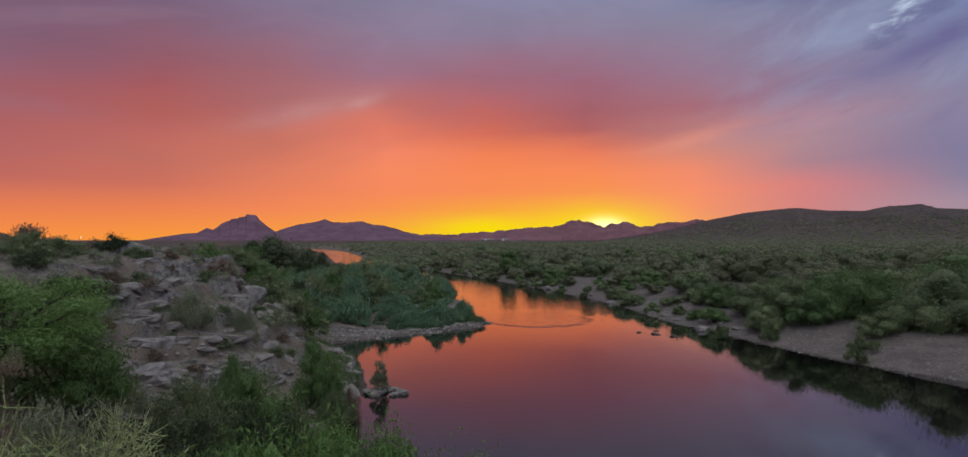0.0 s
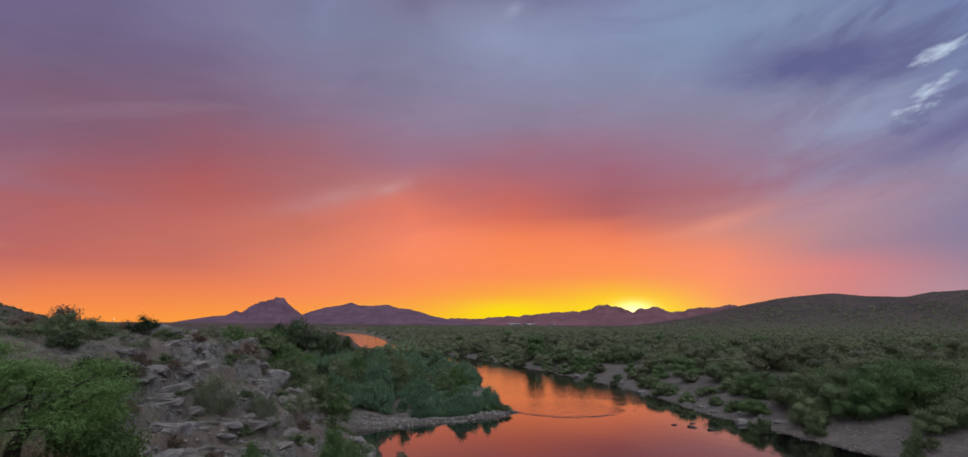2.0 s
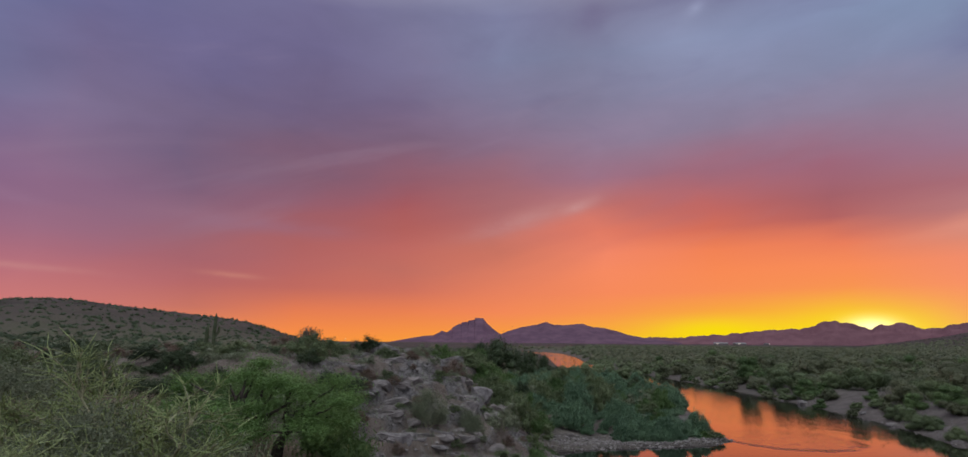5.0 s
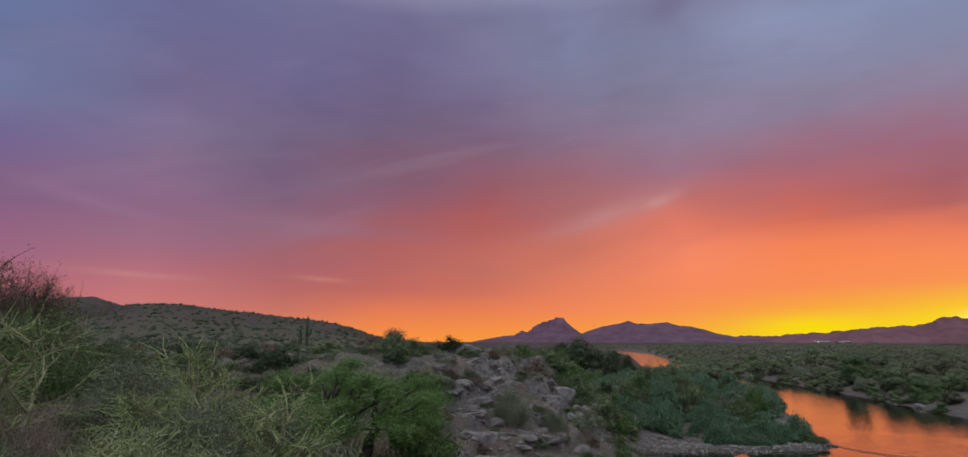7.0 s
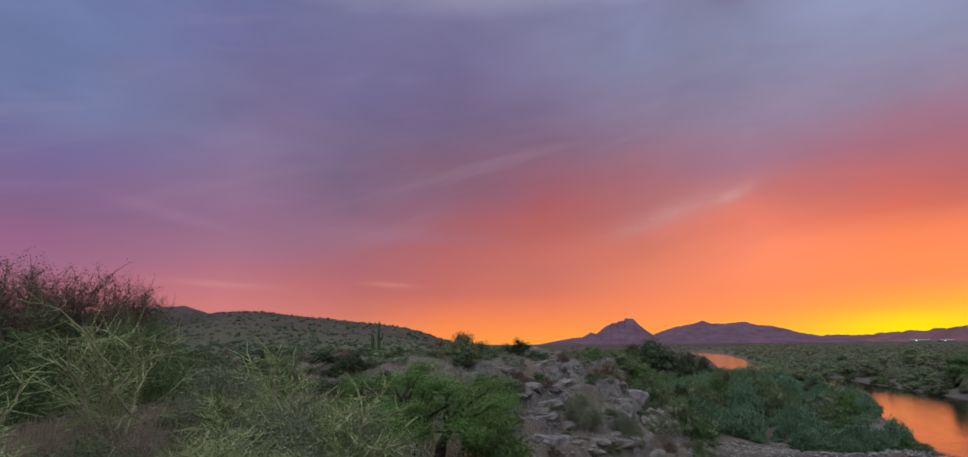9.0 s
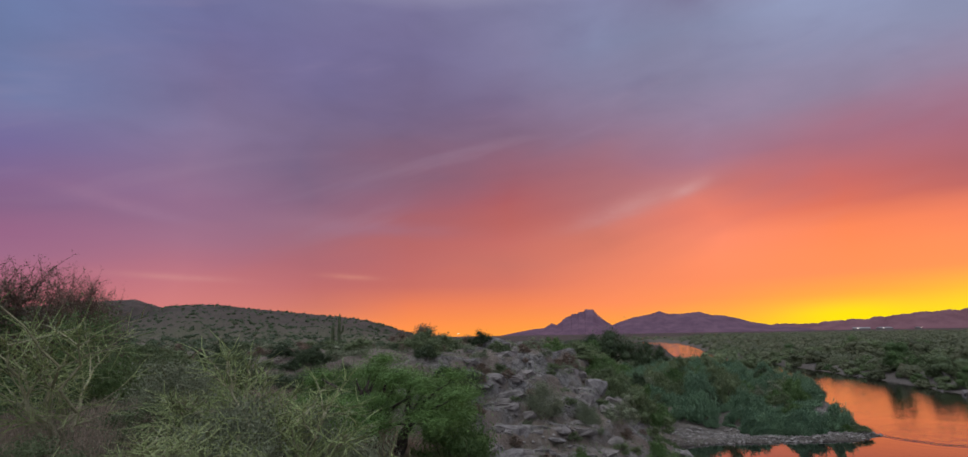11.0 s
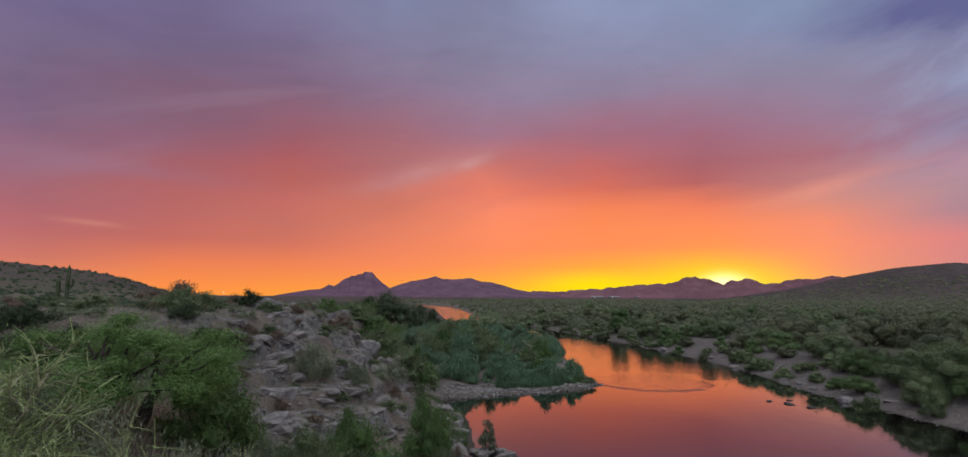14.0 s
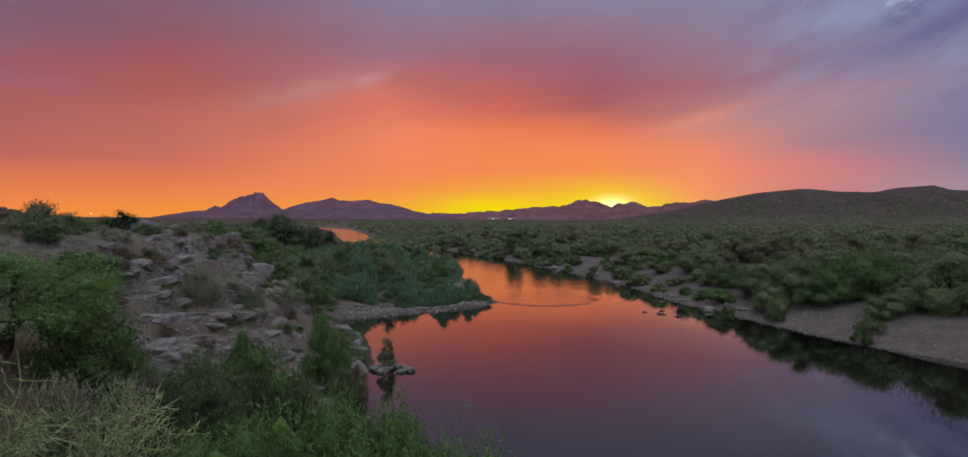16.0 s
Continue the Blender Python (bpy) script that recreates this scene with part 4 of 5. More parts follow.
PALE = "pale green twiggy palo verde bush on the dry bank"
pv = [twig_bush(PALE, 301, 2.2, 1.3, 8, 11, 12, leaves=1400), twig_bush(PALE, 302, 2.2, 1.1, 9, 11, 12, leaves=1800), twig_bush(PALE, 303, 2.2, 1.5, 8, 11, 12, leaves=1200)]
tall_pv = twig_bush("leafless palo verde with pale forked branches", 305, 3.0, 1.7, 7, 9, 8, leaves=1500)
x, y = spot(69.0, 8.8)
stand_at(tall_pv, x, y, 0.9, 0.6, top_of(3.3, 69.0, 8.8, 6.0) / 0.9)
for k, az, r, top, wide in ((0, 52.5, 8.2, 1.6, 1.25), (1, 56.0, 6.6, -6.0, 0.8), (2, 61.5, 7.4, -4.5, 0.8), (1, 44.5, 6.2, -7.6, 0.7), (0, 46.0, 5.8, -9.0, 0.65),
                            (1, 41.0, 6.0, -9.6, 0.8), (2, 37.0, 6.4, -12.0, 0.7), (2, 36.4, 7.6, -11.0, 0.7), (0, 76.0, 6.2, -5.0, 0.8), (2, 67.0, 5.8, -10.0, 0.7), (1, 81.0, 7.5, 1.0, 1.0), (2, 48.5, 6.6, -7.5, 0.7), (2, 56.5, 8.6, -2.0, 1.1)):
    reach(pv[k], 2.75, az, r, top, wide, az * 1.7)
for ob in pv:
    remove_pattern(ob)

SHRUBS = {
    "grey": bush("grey_shrub", "low grey-green desert shrub on the rocky slope", "shrub", "shrubs on the near bank", LEAF_GREY, 1.2, 1.3, 0.08, 9000, 0.034, 20, 401, BARK_PALE, 0.02, 0.3, 1.8),
    "green": bush("green_shrub", "leafy green shrub on the near bank", "shrub", "shrubs on the near bank", LEAF_WILLOW, 1.2, 1.6, 0.1, 13000, 0.038, 22, 402, BARK, 0.03, 0.25, 2.0, mass=0.5),
    "dark": bush("creosote_shrub", "dark olive creosote shrub on dry ground", "shrub", "shrubs on the near bank", LEAF_DARK, 1.2, 1.5, 0.1, 10000, 0.042, 18, 403, BARK, 0.025, 0.2, 1.8),
    "brown": bush("dry_shrub", "brown half-dry shrub on the bluff", "shrub", "shrubs on the near bank", LEAF_BROWN, 1.1, 1.2, 0.06, 6000, 0.035, 18, 404, BARK, 0.02, 0.4, 2.2),
    "olive": bush("scrub_bush", "olive scrub bush on the bluff", "shrub", "shrubs on the near bank", LEAF_SCRUB, 1.3, 1.5, 0.08, 8500, 0.044, 20, 405, BARK, 0.025, 0.2, 1.8),
    "feathery": bush("burrobrush", "feathery bright green burrobrush at the top of the bank", "shrub", "shrubs on the near bank", LEAF_FRESH, 1.2, 1.4, 0.05, 46000, 0.022, 34, 406, TWIG_GREEN, 0.012, 0.15, 2.4, 0.9, 0.3, mass=0.6, stray=0.14),
}
LIGHT = {
    "grey": bush("grey_shrub", "low grey-green desert shrub on the dry upland", "shrub", "shrubs on the near bank", LEAF_GREY, 1.2, 1.3, 0.08, 2800, 0.055, 18, 411, BARK_PALE, 0.02, 0.3, 1.8, mass=0.42),
    "green": bush("green_shrub", "leafy green shrub on the slope above the bend", "shrub", "shrubs on the near bank", LEAF_WILLOW, 1.2, 1.6, 0.1, 3600, 0.064, 20, 412, BARK, 0.03, 0.25, 2.0, mass=0.42),
    "dark": bush("creosote_shrub", "dark olive creosote shrub on dry ground", "shrub", "shrubs on the near bank", LEAF_DARK, 1.2, 1.5, 0.1, 3300, 0.06, 18, 413, BARK, 0.025, 0.2, 1.8, mass=0.42),
    "brown": bush("dry_shrub", "brown half-dry shrub on the upland", "shrub", "shrubs on the near bank", LEAF_BROWN, 1.1, 1.2, 0.06, 2600, 0.05, 18, 414, BARK, 0.02, 0.4, 2.2, mass=0.42),
    "olive": bush("scrub_bush", "olive scrub bush on the upland", "shrub", "shrubs on the near bank", LEAF_SCRUB, 1.3, 1.5, 0.08, 3300, 0.06, 20, 415, BARK, 0.025, 0.2, 1.8, mass=0.42),
}
HEIGHT = {"feathery": 1.15, "grey": 1.3, "green": 1.6, "dark": 1.5, "brown": 1.2, "olive": 1.5}
for kind, az, r, top, wide in (
        ("grey", 27.8, 31, -3.9, 1.25), ("grey", 23.3, 33, -6.0, 0.9), ("olive", 21.6, 41, -2.6, 1.2), ("olive", 19.8, 40, -3.4, 1.3), ("olive", 18.6, 39, -4.4, 1.2), ("green", 18.0, 43, -3.6, 1.3),
        ("grey", 20.2, 35, -5.4, 1.1), ("green", 24.2, 21, -9.6, 0.75), ("green", 16.9, 27, -8.8, 1.05), ("green", 15.6, 28.5, -10.2, 0.8), ("olive", 14.6, 25, -13.2, 0.75),
        ("brown", 13.4, 26, -14.0, 0.6), ("olive", 29.0, 14, -10.8, 1.0), ("olive", 26.4, 14.5, -11.0, 0.95), ("dark", 27.8, 13.0, -15.0, 0.8), ("green", 22.6, 15.5, -10.6, 1.25), ("olive", 20.2, 15.0, -13.4, 0.9), ("grey", 32.5, 17.0, -11.5, 0.8),
        ("feathery", 26.0, 7.0, -20.4, 1.0), ("feathery", 20.6, 7.0, -19.2, 1.2), ("feathery", 14.6, 7.2, -19.0, 1.3), ("feathery", 9.0, 7.4, -19.8, 1.2), ("feathery", 4.8, 7.6, -21.8, 1.0), ("grey", 2.2, 8.6, -21.6, 0.35),
        # the next four dark shrubs stand in for shade in a hollow and crevices
        ("dark", 21.4, 12.0, -13.2, 0.95), ("dark", 18.4, 11.8, -15.6, 0.7), ("dark", 33.4, 9.0, -12.2, 0.8), ("dark", 29.4, 8.6, -15.6, 0.7), ("olive", 31.6, 7.4, -17.2, 0.7), ("dark", 34.2, 7.0, -16.0, 0.6), ("grey", 38.0, 7.6, -10.6, 0.7), ("grey", 53.5, 7.2, -6.5, 0.9), ("grey", 57.8, 7.8, -3.8, 0.9), ("grey", 46.8, 7.6, -7.5, 0.8),
        ("olive", 0.6, 53.5, -7.4, 0.7), ("green", 1.6, 54.0, -7.5, 0.6), ("green", 47.8, 14.0, -3.0, 1.4), ("green", 36.5, 13.5, -4.8, 1.1), ("dark", 51.0, 17, -2.4, 1.4), ("grey", 60.5, 12, -0.8, 1.1), ("grey", 57.5, 9.5, -4.5, 0.9), ("green", 55.0, 8.0, -9.0, 0.8), ("olive", 64.0, 9.5, -4.0, 0.9), ("grey", 49.5, 9.5, -5.0, 0.8), ("green", 61.0, 6.5, -12.0, 0.7), ("olive", 73.0, 7.5, -6.0, 0.8), ("olive", 64.0, 15, 0.6, 1.4), ("grey", 30.5, 8.2, -17.5, 0.6),
        ("brown", 25.2, 41, -1.6, 1.1), ("brown", 28.4, 40, -2.0, 1.2), ("olive", 30.6, 42, -1.0, 1.2), ("brown", 33.5, 33, -2.4, 1.0), ("dark", 35.4, 30, -2.6, 1.2), ("olive", 22.8, 46, -1.2, 1.2),
        ("olive", 24.6, 50, -0.6, 1.4), ("brown", 31.8, 52, -0.2, 1.6), ("brown", 35.0, 50, 0.2, 1.6), ("olive", 37.0, 46, 0.2, 1.4), ("brown", 38.9, 56, 1.4, 2.4), ("brown", 41.2, 58, 0.6, 2.2), ("olive", 40.0, 52, 0.2, 2.0), ("olive", 36.2, 54, 0.3, 2.2)):
    reach((SHRUBS if r < 34 else LIGHT)[kind], HEIGHT[kind], az, r, top, wide, az * 2.3 + r)


kinds = ["olive", "dark", "grey", "olive", "brown", "grey"]
for n, (x, y) in enumerate(scatter(120, 2.2, 61, sector(22, 82, 17, 75), also=lambda x, y: (-x > 0.65 * y) | (np.hypot(x, y) > 43))):
    plant((SHRUBS if math.hypot(x, y) < 24 else LIGHT)[kinds[n % 6]], x, y, rg0.uniform(0.7, 1.25), rg0.uniform(0, 6.28), rg0.uniform(0.7, 1.05))


for n, (x, y) in enumerate(scatter(72, 1.9, 62, oblong(-42, -10, 41, 95), near=2, also=lambda x, y: (x < -0.33 * y + 4) & (x > -0.33 * y - 8))):
    plant(LIGHT[("green", "olive", "grey", "olive")[n % 4]], x, y, rg0.uniform(0.9, 1.5), rg0.uniform(0, 6.28), rg0.uniform(0.9, 1.3))
for n, (x, y) in enumerate(scatter(110, 1.5, 65, sector(21, 80, 24, 85), near=6, also=lambda x, y: (-x > 0.66 * y) | (np.hypot(x, y) > 42))):
    plant(LIGHT[("brown", "olive", "grey", "brown", "dark")[n % 5]], x, y, rg0.uniform(0.4, 0.8), rg0.uniform(0, 6.28), rg0.uniform(0.7, 1.05))
for n, (x, y) in enumerate(scatter(70, 1.2, 66, sector(16, 35, 19, 44, 0.7, False), near=3)):
    plant(LIGHT[("grey", "brown", "olive")[n % 3]], x, y, rg0.uniform(0.3, 0.62), rg0.uniform(0, 6.28), rg0.uniform(0.7, 1.1))
for n, (x, y) in enumerate(scatter(62, 1.9, 67, oblong(-30, -2, 54, 100), near=2.5, also=lambda x, y: (x > -0.36 * y) & (x < -0.04 * y))):
    plant(LIGHT[("olive", "green", "grey", "olive", "dark")[n % 5]], x, y, rg0.uniform(0.8, 1.5), rg0.uniform(0, 6.28), rg0.uniform(1.0, 1.7))
for ob in list(SHRUBS.values()) + list(LIGHT.values()):
    remove_pattern(ob)

# tall growth that screens the reach beyond the bend
thicket = bush("riverside_bush", "tall green riverside bush at the bend", "bush", "bushes at the bend", LEAF_SCRUB, 2.2, 3.0, 0.1, 1300, 0.16, 14, 421, BARK, 0.05, fill=0.2, mass=0.8)
for az, r, top, wide in ((12.2, 104, -1.5, 1.3), (10.6, 108, -1.35, 1.2), (9.0, 110, -1.7, 1.3), (7.6, 108, -1.9, 1.1), (13.8, 108, -1.7, 1.1), (11.4, 112, -1.2, 1.2), (6.4, 104, -2.9, 0.9), (15.0, 100, -2.0, 1.1), (11.4, 92, -2.8, 1.0), (8.2, 94, -3.0, 0.9)):
    reach(thicket, 3.0, az, r, top, wide, az)
remove_pattern(thicket)

# trees on the left skyline
feather = twig_bush("feathery tree with dry mauve-brown plumes on the bank top", 501, 3.0, 1.9, 10, 11, 14, BARK_GREY, LEAF_BROWN, 30000, LEAF_BROWN, 0.024, "feathery_tree", "feathery trees")
tagged(feather, category="tree")
for az, r, top, wide in ((72.4, 15.0, 7.2, 0.8), (75.4, 14.5, 7.6, 0.9), (73.6, 15.5, 7.4, 1.0), (68.4, 16.0, 6.6, 0.5), (78.5, 17.0, 7.6, 1.1), (70.6, 17.0, 5.6, 0.9)):
    reach(feather, 3.5, az, r, top, wide, az)
remove_pattern(feather)
grove = bush("mesquite_tree", "dense dark green mesquite tree on the bank top", "tree", "mesquite trees", LEAF_MESQUITE, 2.2, 3.2, 0.3, 14000, 0.055, 24, 502)
x, y = spot(72.0, 14.0)
stand_at(grove, x, y, 0.85, 0.0, top_of(3.2, 72.0, 14.0, 4.8) / 0.85)
reach(grove, 3.2, 77.0, 12.5, 3.0, 0.9, 1.0)
reach(grove, 3.2, 68.6, 13.6, 4.2, 0.55, 2.0)
river_tree = bush("river_tree", "dark rounded tree beside the river bend", "tree", "trees at the bend", LEAF_DARK, 4.4, 5.4, 0.3, 5200, 0.2, 22, 503, BARK, 0.14, mass=0.5, core=14)
x, y = spot(20.7, 108)
stand_at(river_tree, x, y, 1.3, 0.0, top_of(5.2, 20.7, 108, 0.7) / 1.3)
for az, r, top, wide in ((17.6, 104, -0.35, 0.6), (22.5, 150, 0.15, 0.7), (16.2, 120, -0.9, 0.5)):
    reach(river_tree, 5.4, az, r, top, wide, az)


def saguaro(label, height, arms, seed):
    """A ribbed column with upturned arms."""
    rg = np.random.default_rng(seed)
    root = new("saguaro_cactus")

    def column(path, rad):
        path = np.asarray(path, float)
        n, ribs = len(path), 24
        verts, faces = [], []
        for k, c in enumerate(path):
            d = path[min(k + 1, n - 1)] - path[max(k - 1, 0)]
            d /= np.linalg.norm(d)
            s = np.cross(d, (0.2, 1, 0.1))
            s /= np.linalg.norm(s)
            q = np.cross(d, s)
            end = min(1.0, math.sqrt(max(0.02, (n - 1 - k) / 2.0)))
            for i in range(ribs):
                t = 2 * math.pi * i / ribs
                m = rad * end * (1.0 if i % 2 else 0.84)
                verts.append(c + m * (math.cos(t) * s + math.sin(t) * q))
        for k in range(n - 1):
            for i in range(ribs):
                j = (i + 1) % ribs
                faces.append((k * ribs + i, k * ribs + j, (k + 1) * ribs + j, (k + 1) * ribs + i))
        faces.append(tuple(range((n - 1) * ribs, n * ribs)))
        return np.array(verts), faces

    v, f = column([(0, 0, z) for z in np.linspace(-0.2, height, 14)], 0.3)
    from_arrays("stem", v, f, CACTUS, root, True)
    for a, z0, z1 in arms:
        out = np.array([math.cos(a), math.sin(a), 0])
        pts = [out * 0.15 + (0, 0, z0), out * 0.45 + (0, 0, z0 + 0.02), out * 0.66 + (0, 0, z0 + 0.2)] + [out * 0.7 + (0, 0, z) for z in np.linspace(z0 + 0.45, z1, 6)]
        v, f = column(np.array([np.array(p, float) for p in pts]), 0.2)
        from_arrays("arm", v, f, CACTUS, root, True)
    return tagged(root, label, "cactus", "saguaro cacti")


x, y = spot(47.5, 112)
stand_at(saguaro("tall saguaro cactus with upturned arms on the hillside", 5.4, [(2.6, 2.0, 4.2), (5.6, 2.6, 4.4), (1.0, 2.4, 3.6)], 1), x, y, 1.0, 0.0, top_of(5.4, 47.5, 112, 2.45))
stand_at(saguaro("short saguaro cactus beside a taller one", 3.4, [], 2), *spot(48.1, 113), 1.1, 0.0, 1.1)

# ---- rocks ----
def rock_mesh(seed, flat):
    rg = np.random.default_rng(seed)
    bm = bmesh.new()
    for _ in range(26):
        v = rg.normal(size=3)
        v /= np.linalg.norm(v)
        v = np.sign(v) * np.abs(v) ** 0.6
        bm.verts.new((v[0], v[1] * rg.uniform(0.6, 1.0), v[2] * flat))
    bmesh.ops.convex_hull(bm, input=bm.verts)
    bmesh.ops.delete(bm, geom=[v for v in bm.verts if not v.link_faces], context="VERTS")
    bmesh.ops.subdivide_edges(bm, edges=list(bm.edges), cuts=1, fractal=1.1, along_normal=0.4, seed=seed, use_grid_fill=True)
    bmesh.ops.triangulate(bm, faces=list(bm.faces))
    me = bpy.data.meshes.new("boulder")
    bm.to_mesh(me)
    bm.free()
    me.materials.append(ROCK)
    return me


rocks = [rock_mesh(600 + k, 0.45 + 0.06 * (k % 5)) for k in range(10)]


def boulder(x, y, size, tilt, turn, sink=0.3, label="angular grey boulder half buried in the bank"):
    ob = new("boulder", rocks[int(rg0.integers(0, 10))])
    ob.matrix_basis = Matrix.LocRotScale((x, y, land1(x, y) + size * (0.12 - sink)), Euler((tilt, rg0.uniform(-0.15, 0.15), turn)), (size, size * rg0.uniform(0.6, 1.0), size * rg0.uniform(0.6, 1.0)))
    return tagged(ob, label, "rock", "boulders on the near bank")


for x, y in scatter(120, 0.9, 63, sector(13, 34.5, 17, 41, 1.0, False), near=0.3):
    boulder(x, y, 0.22 + 0.85 * rg0.random() ** 2.4, rg0.uniform(-0.5, 0.1), rg0.uniform(0, 6.28))
for az, r, size in ((16.5, 24.5, 0.5), (17.8, 23.5, 0.4), (13.0, 31.5, 0.32), (14.0, 33.5, 0.4), (13.6, 30.2, 0.3), (14.6, 35.0, 0.36)):
    boulder(*spot(az, r), size, 0.0, az)

# bedding slabs of the bluff, all lying the same way
for x, y in scatter(150, 0.6, 68, sector(23, 36.0, 19, 34, 1.0, False), near=3):
    long = 0.22 + 0.75 * rg0.random() ** 2.2
    ob = boulder(x, y, long, rg0.uniform(-0.3, -0.1), 0.35 + rg0.normal() * 0.3, 0.3, "flat pale grey ledge of bedrock on the bluff")
    ob.scale = (long, long * rg0.uniform(0.45, 0.7), long * rg0.uniform(0.35, 0.6))

# pale boulders along the far waterline
for x, y in scatter(20, 2.2, 64, oblong(-25, 30, 44, 150), near=0.2, far=3.5, west=False):
    tagged(boulder(x, y, rg0.uniform(0.3, 0.8), 0.0, rg0.uniform(0, 6.28), 0.1), "pale boulder at the foot of the far bank", group="boulders on the far bank")

# flat rocks awash off the far bank
for x, y, size in ((14.6, 47.6, 0.5), (13.4, 48.6, 0.35), (15.8, 46.6, 0.4), (15.2, 49.4, 0.3)):
    ob = tagged(boulder(x, y, size, 0.0, x), "flat dark rock awash in the shallows", group="rocks in the river")
    ob.location.z, ob.scale.z = 0.01, size * 0.3
    ob.material_slots[0].link = "OBJECT"
    ob.material_slots[0].material = WET_ROCK

# islet off the near bank, with one upright plant
ix, iy = -5.15, 29.4
islet = new("islet")
for k in range(24):
    me = rocks[k % 10]
    co = np.array([v.co[:] for v in me.vertices])
    s = rg0.uniform(0.13, 0.32)
    a, q = rg0.uniform(0, 6.28), 1.05 * math.sqrt(rg0.random())
    from_arrays("stone", co * s + (q * 0.95 * math.cos(a), q * 0.55 * math.sin(a), 0.02 + 0.12 * (1 - q)), [tuple(p.vertices) for p in me.polygons], ROCK, islet)
tagged(islet, "small islet of pale river stones in the water", "islet")
islet.matrix_basis = pose(ix, iy, 0.02)
shrub = bush("islet_shrub", "slender upright shrub growing on the stone islet", "shrub", "", LEAF_GREY, 0.55, 1.7, 0.05, 3000, 0.05, 30, 511, BARK, 0.012, 0.7, 2.4, 1.3)
shrub.matrix_basis = Matrix.Translation((ix - 0.3, iy + 0.1, 0.12))

# small shrubs along the far waterline
sedge = bush("bank_shrub", "small grey-green shrub at the water's edge", "shrub", "shrubs on the far waterline", LEAF_SCRUB, 0.9, 1.7, 0.05, 1500, 0.09, 12, 521, BARK, 0.012, 0.6, 2.2)
stand_at(sedge, *spot(-34.3, 46.0), 1.0)
for az, r, top, wide in ((-33.4, 43.8, -7.9, 0.9), (-22.6, 50.0, -7.2, 1.2), (-26.8, 49.0, -6.8, 1.1), (-14.0, 74.0, -4.6, 1.2)):
    reach(sedge, 1.7, az, r, top, wide, az)
stalk = bush("dead_shrub", "bare dry shrub on the tip of the gravel bar", "shrub", "", LEAF_BROWN, 0.6, 1.6, 0.2, 300, 0.08, 10, 531, BARK, 0.02, 0.6, 2.0)
stand_at(stalk, -3.9, 77.0, 1.0)

# ---- gravel and dry weeds ----
def pebbles(name, label, n, place, lo, hi, seed):
    rg = np.random.default_rng(seed)
    pts = np.stack(place(rg, n), -1)
    z = land(pts[:, 0], pts[:, 1])
    s = lo + (hi - lo) * rg.uniform(0, 1, n) ** 3
    shape = np.array([(1, 0, 0), (0, 1, 0), (-1, 0, 0), (0, -1, 0), (0, 0, 0.7), (0, 0, -0.7)], float)
    jit = 1 + rg.uniform(-0.35, 0.35, (n, 6, 1))
    a = rg.uniform(0, 6.28, n)
    rot = np.stack([np.stack([np.cos(a), -np.sin(a)], -1), np.stack([np.sin(a), np.cos(a)], -1)], 1)
    v = shape[None] * jit * s[:, None, None]
    v[:, :, :2] = np.einsum("nij,nkj->nki", rot, v[:, :, :2])
    v += np.stack([pts[:, 0], pts[:, 1], z + s * 0.2], -1)[:, None, :]
    tri = np.array([(0, 1, 4), (1, 2, 4), (2, 3, 4), (3, 0, 4), (1, 0, 5), (2, 1, 5), (3, 2, 5), (0, 3, 5)])
    f = (np.arange(n)[:, None, None] * 6 + tri[None]).reshape(-1, 3)
    return tagged(from_arrays(name, v.reshape(-1, 3), f, GRAVEL), label, "stones", kind="stuff")


def bank_slope(g, n):
    return draw(g, n, sector(8, 84, 6, 46, 1.0, False), near=0.1)


pebbles("bar_gravel", "grey river stones on the gravel bar", 5000, lambda g, n: draw(g, n, oblong(-16, 2, 40, 66), near=0.05, far=5), 0.03, 0.16, 71)
pebbles("beach_gravel", "loose stones on the sandy far beach", 5000, lambda g, n: draw(g, n, oblong(14, 45, 26, 75), near=0.05, far=9), 0.02, 0.1, 72)
pebbles("slope_stones", "loose grey stones on the rocky slope", 2200, lambda g, n: draw(g, n, sector(8, 37, 14, 46, 1.0, False), near=0.1), 0.02, 0.13, 73)


def weeds(name, label, n, place, mat, tall, seed, blades=7):
    rg = np.random.default_rng(seed)
    pts = np.stack(place(rg, n), -1)
    z = land(pts[:, 0], pts[:, 1])
    base = np.repeat(np.stack([pts[:, 0], pts[:, 1], z], -1), blades, axis=0) + rg.normal(size=(n * blades, 3)) * (0.05, 0.05, 0)
    m = n * blades
    a = rg.uniform(0, 6.28, m)
    side = np.stack([np.cos(a), np.sin(a), a * 0], -1) * 0.008
    tip = base + np.stack([rg.normal(size=m) * 0.3, rg.normal(size=m) * 0.3, np.ones(m)], -1) * (tall * rg.uniform(0.4, 1.0, m))[:, None]
    v = np.stack([base - side, base + side, tip], 1).reshape(-1, 3)
    return tagged(from_arrays(name, v, np.arange(m * 3).reshape(m, 3), mat), label, "grass", kind="stuff")


weeds("dry_grass", "thin dry grass and weeds on the near bank", 8000, bank_slope, LEAF_GREY, 0.4, 81)


weeds("straw", "pale dry straw between the palo verdes", 5200, lambda g, n: draw(g, n, sector(38, 84, 4.5, 17, 1.0, False), near=1), STRAW, 0.5, 83)


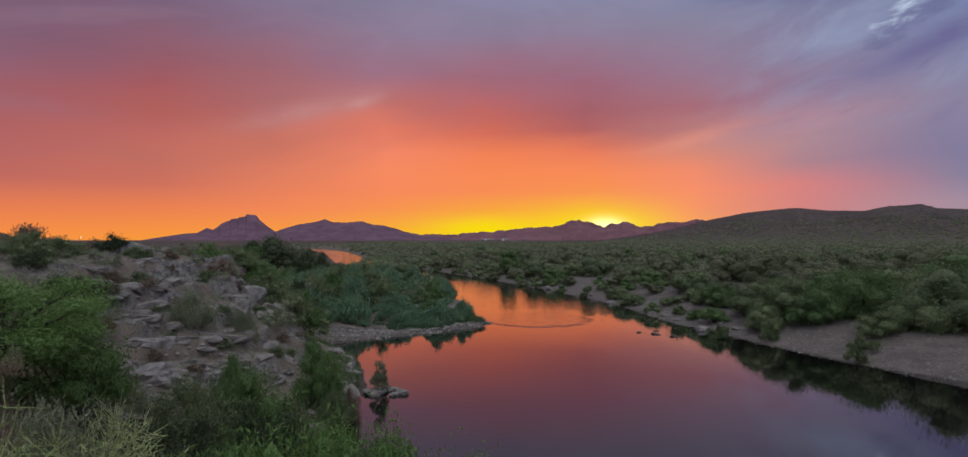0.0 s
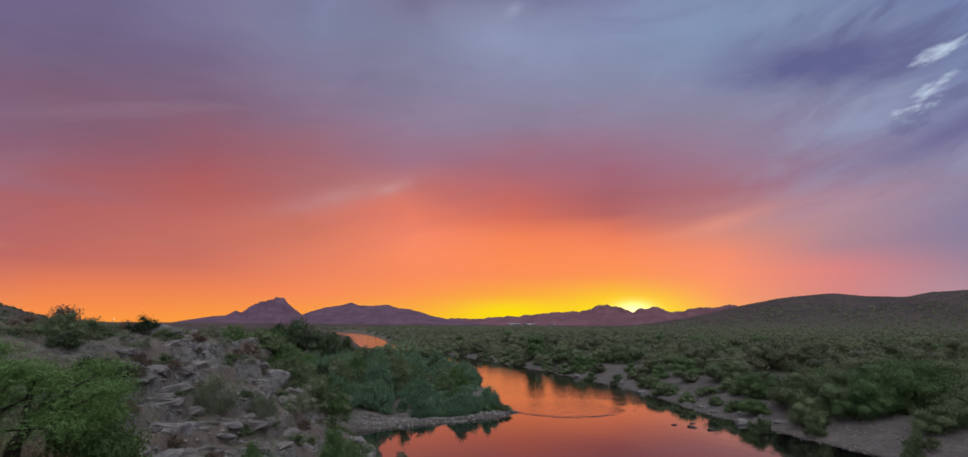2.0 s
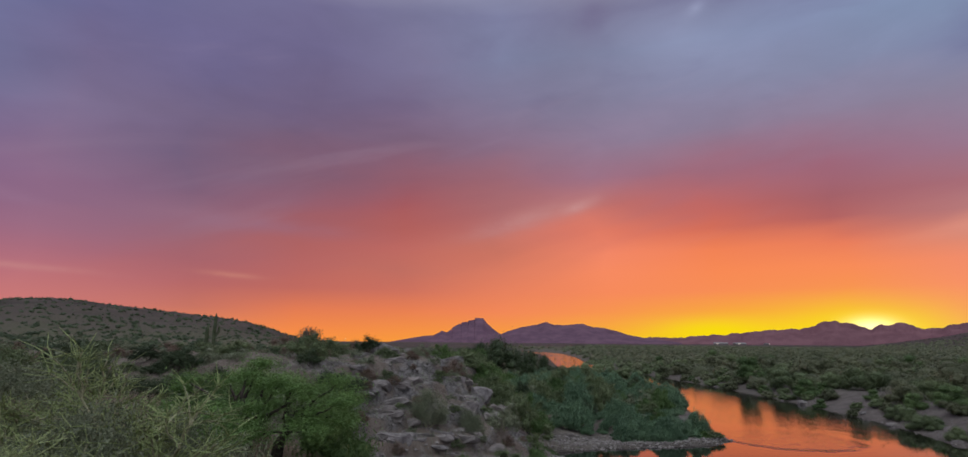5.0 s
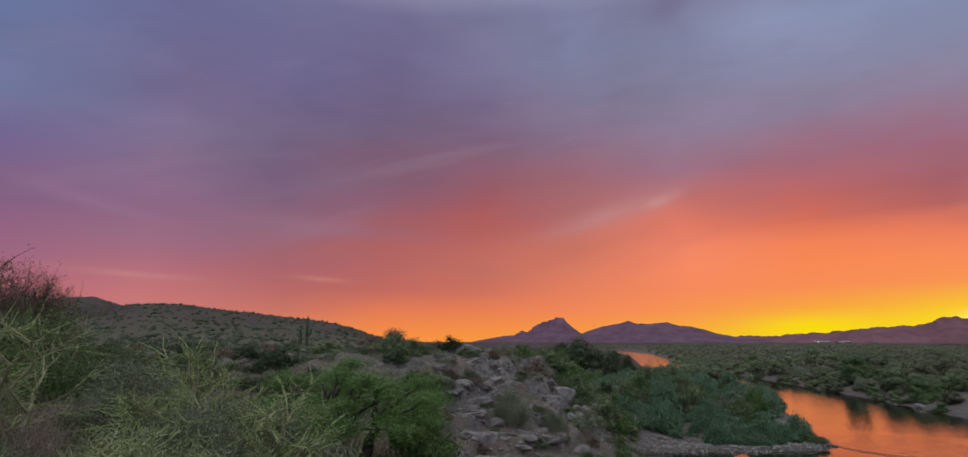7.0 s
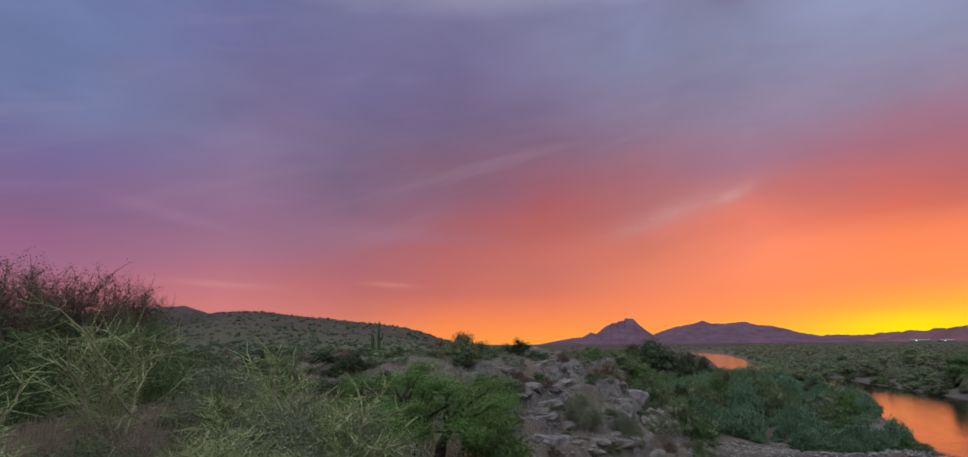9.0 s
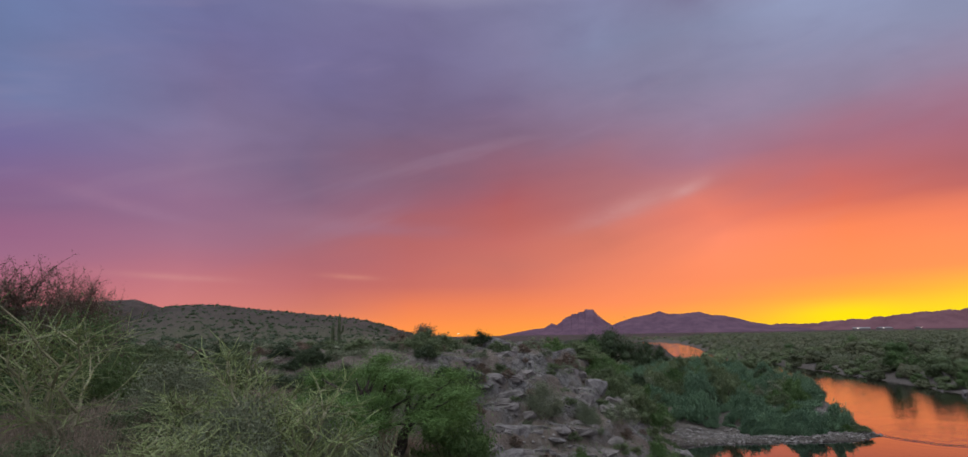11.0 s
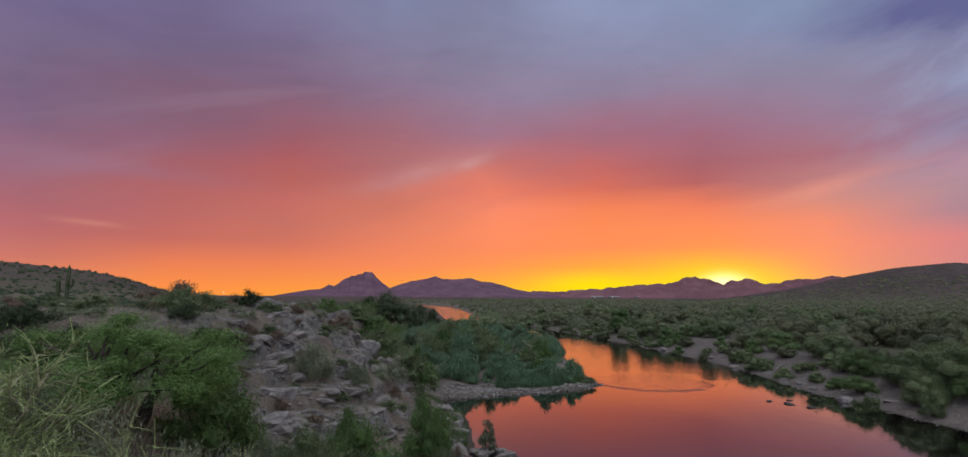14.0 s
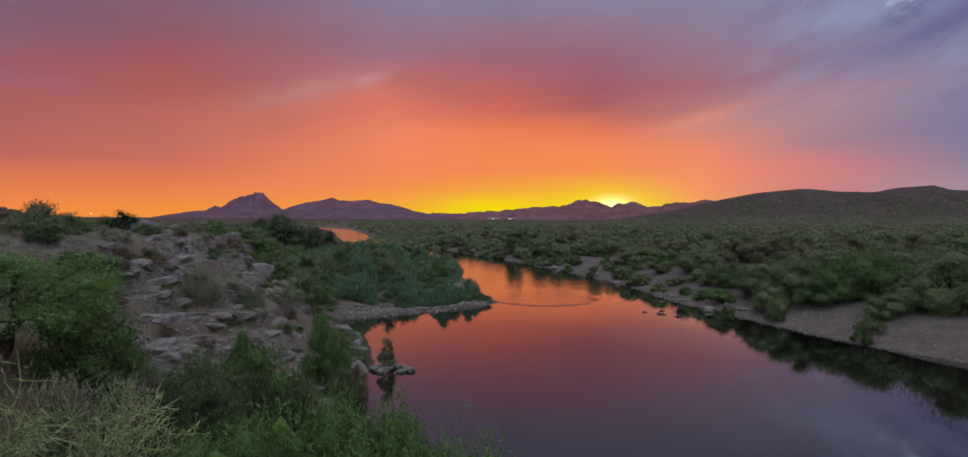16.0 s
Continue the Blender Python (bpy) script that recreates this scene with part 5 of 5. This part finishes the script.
weeds("shore_weeds", "low green weeds along the waterline", 1800, lambda g, n: draw(g, n, oblong(-14, 2, 18, 43), near=0.1, far=1.6), LEAF_WILLOW, 0.35, 82)

# ---- far lights ----
def glow_build(t, bsdf, out):
    em = t.n("ShaderNodeEmission")
    em.inputs["Color"].default_value = (1.0, 0.86, 0.7, 1)
    em.inputs["Strength"].default_value = 3.0
    t.link(em.outputs[0], out.inputs["Surface"])


LAMP = material("lamp_glow", glow_build)
PAINT = bark_material("pale_paint", (0.16, 0.14, 0.14, 1), (0.22, 0.19, 0.18, 1), 0.6)
STEEL = bark_material("galvanised_steel", (0.25, 0.25, 0.26, 1), (0.35, 0.35, 0.36, 1), 2.0)


def box(size, at, bevel=0.0):
    bm = bmesh.new()
    bmesh.ops.create_cube(bm, size=1.0)
    bmesh.ops.scale(bm, vec=size, verts=bm.verts)
    bmesh.ops.translate(bm, vec=at, verts=bm.verts)
    if bevel:
        bmesh.ops.bevel(bm, geom=list(bm.edges), offset=bevel, segments=2, affect="EDGES")
    return bm


def part(name, bm, mat, parent, label=""):
    me = bpy.data.meshes.new(name)
    bm.to_mesh(me)
    bm.free()
    me.materials.append(mat)
    ob = new(name, me)
    ob.parent = parent
    if label:
        ob["label"] = label
    return ob


def far_shed():
    root = new("shed")
    part("wall", box((26, 10, 4.0), (0, 0, 2.0), 0.05), PAINT, root)
    roof = bmesh.new()
    pts = [(-13.5, -5.5, 4.0), (13.5, -5.5, 4.0), (13.5, 5.5, 4.0), (-13.5, 5.5, 4.0), (-13.5, 0, 5.6), (13.5, 0, 5.6)]
    vs = [roof.verts.new(p) for p in pts]
    for q in ((0, 1, 5, 4), (2, 3, 4, 5), (0, 4, 3), (1, 2, 5), (3, 2, 1, 0)):
        roof.faces.new([vs[i] for i in q])
    part("roof", roof, STEEL, root)
    part("lamp", box((1.4, 0.5, 1.0), (-6, -5.3, 3.4), 0.1), LAMP, root, "bright white floodlight")
    return tagged(root, "long pale shed with bright floodlights", "building", "far sheds")


shed = far_shed()
x, y = spot(-0.4, 1250)
shed.matrix_basis = pose(x, y, max(3.4, land1(x, y)), 0, 0, 10)
for az, r in ((-2.0, 1300), (-4.2, 1320)):
    x, y = spot(az, r)
    copy_thing(shed, pose(x, y, max(3.4, land1(x, y)), 0, 0, -20 * az))


def street_lamp():
    root = new("street_lamp")
    v, f = tube([(0, 0, 0), (0, 0, 2.5), (0, 0, 5.2)], 0.09, 0.06, 8)
    from_arrays("pole", v, f, STEEL, root)
    v, f = tube([(0, 0, 5.15), (0.4, -0.2, 5.35), (0.9, -0.45, 5.4)], 0.045, 0.04, 6)
    from_arrays("arm", v, f, STEEL, root)
    part("lamp_head", box((0.55, 0.3, 0.18), (1.05, -0.5, 5.34), 0.05), LAMP, root, "glowing orange-white lamp head")
    return tagged(root, "lit street lamp far off on the plain", "lamp")


stand_at(street_lamp(), *spot(35.9, 230), 0.7)
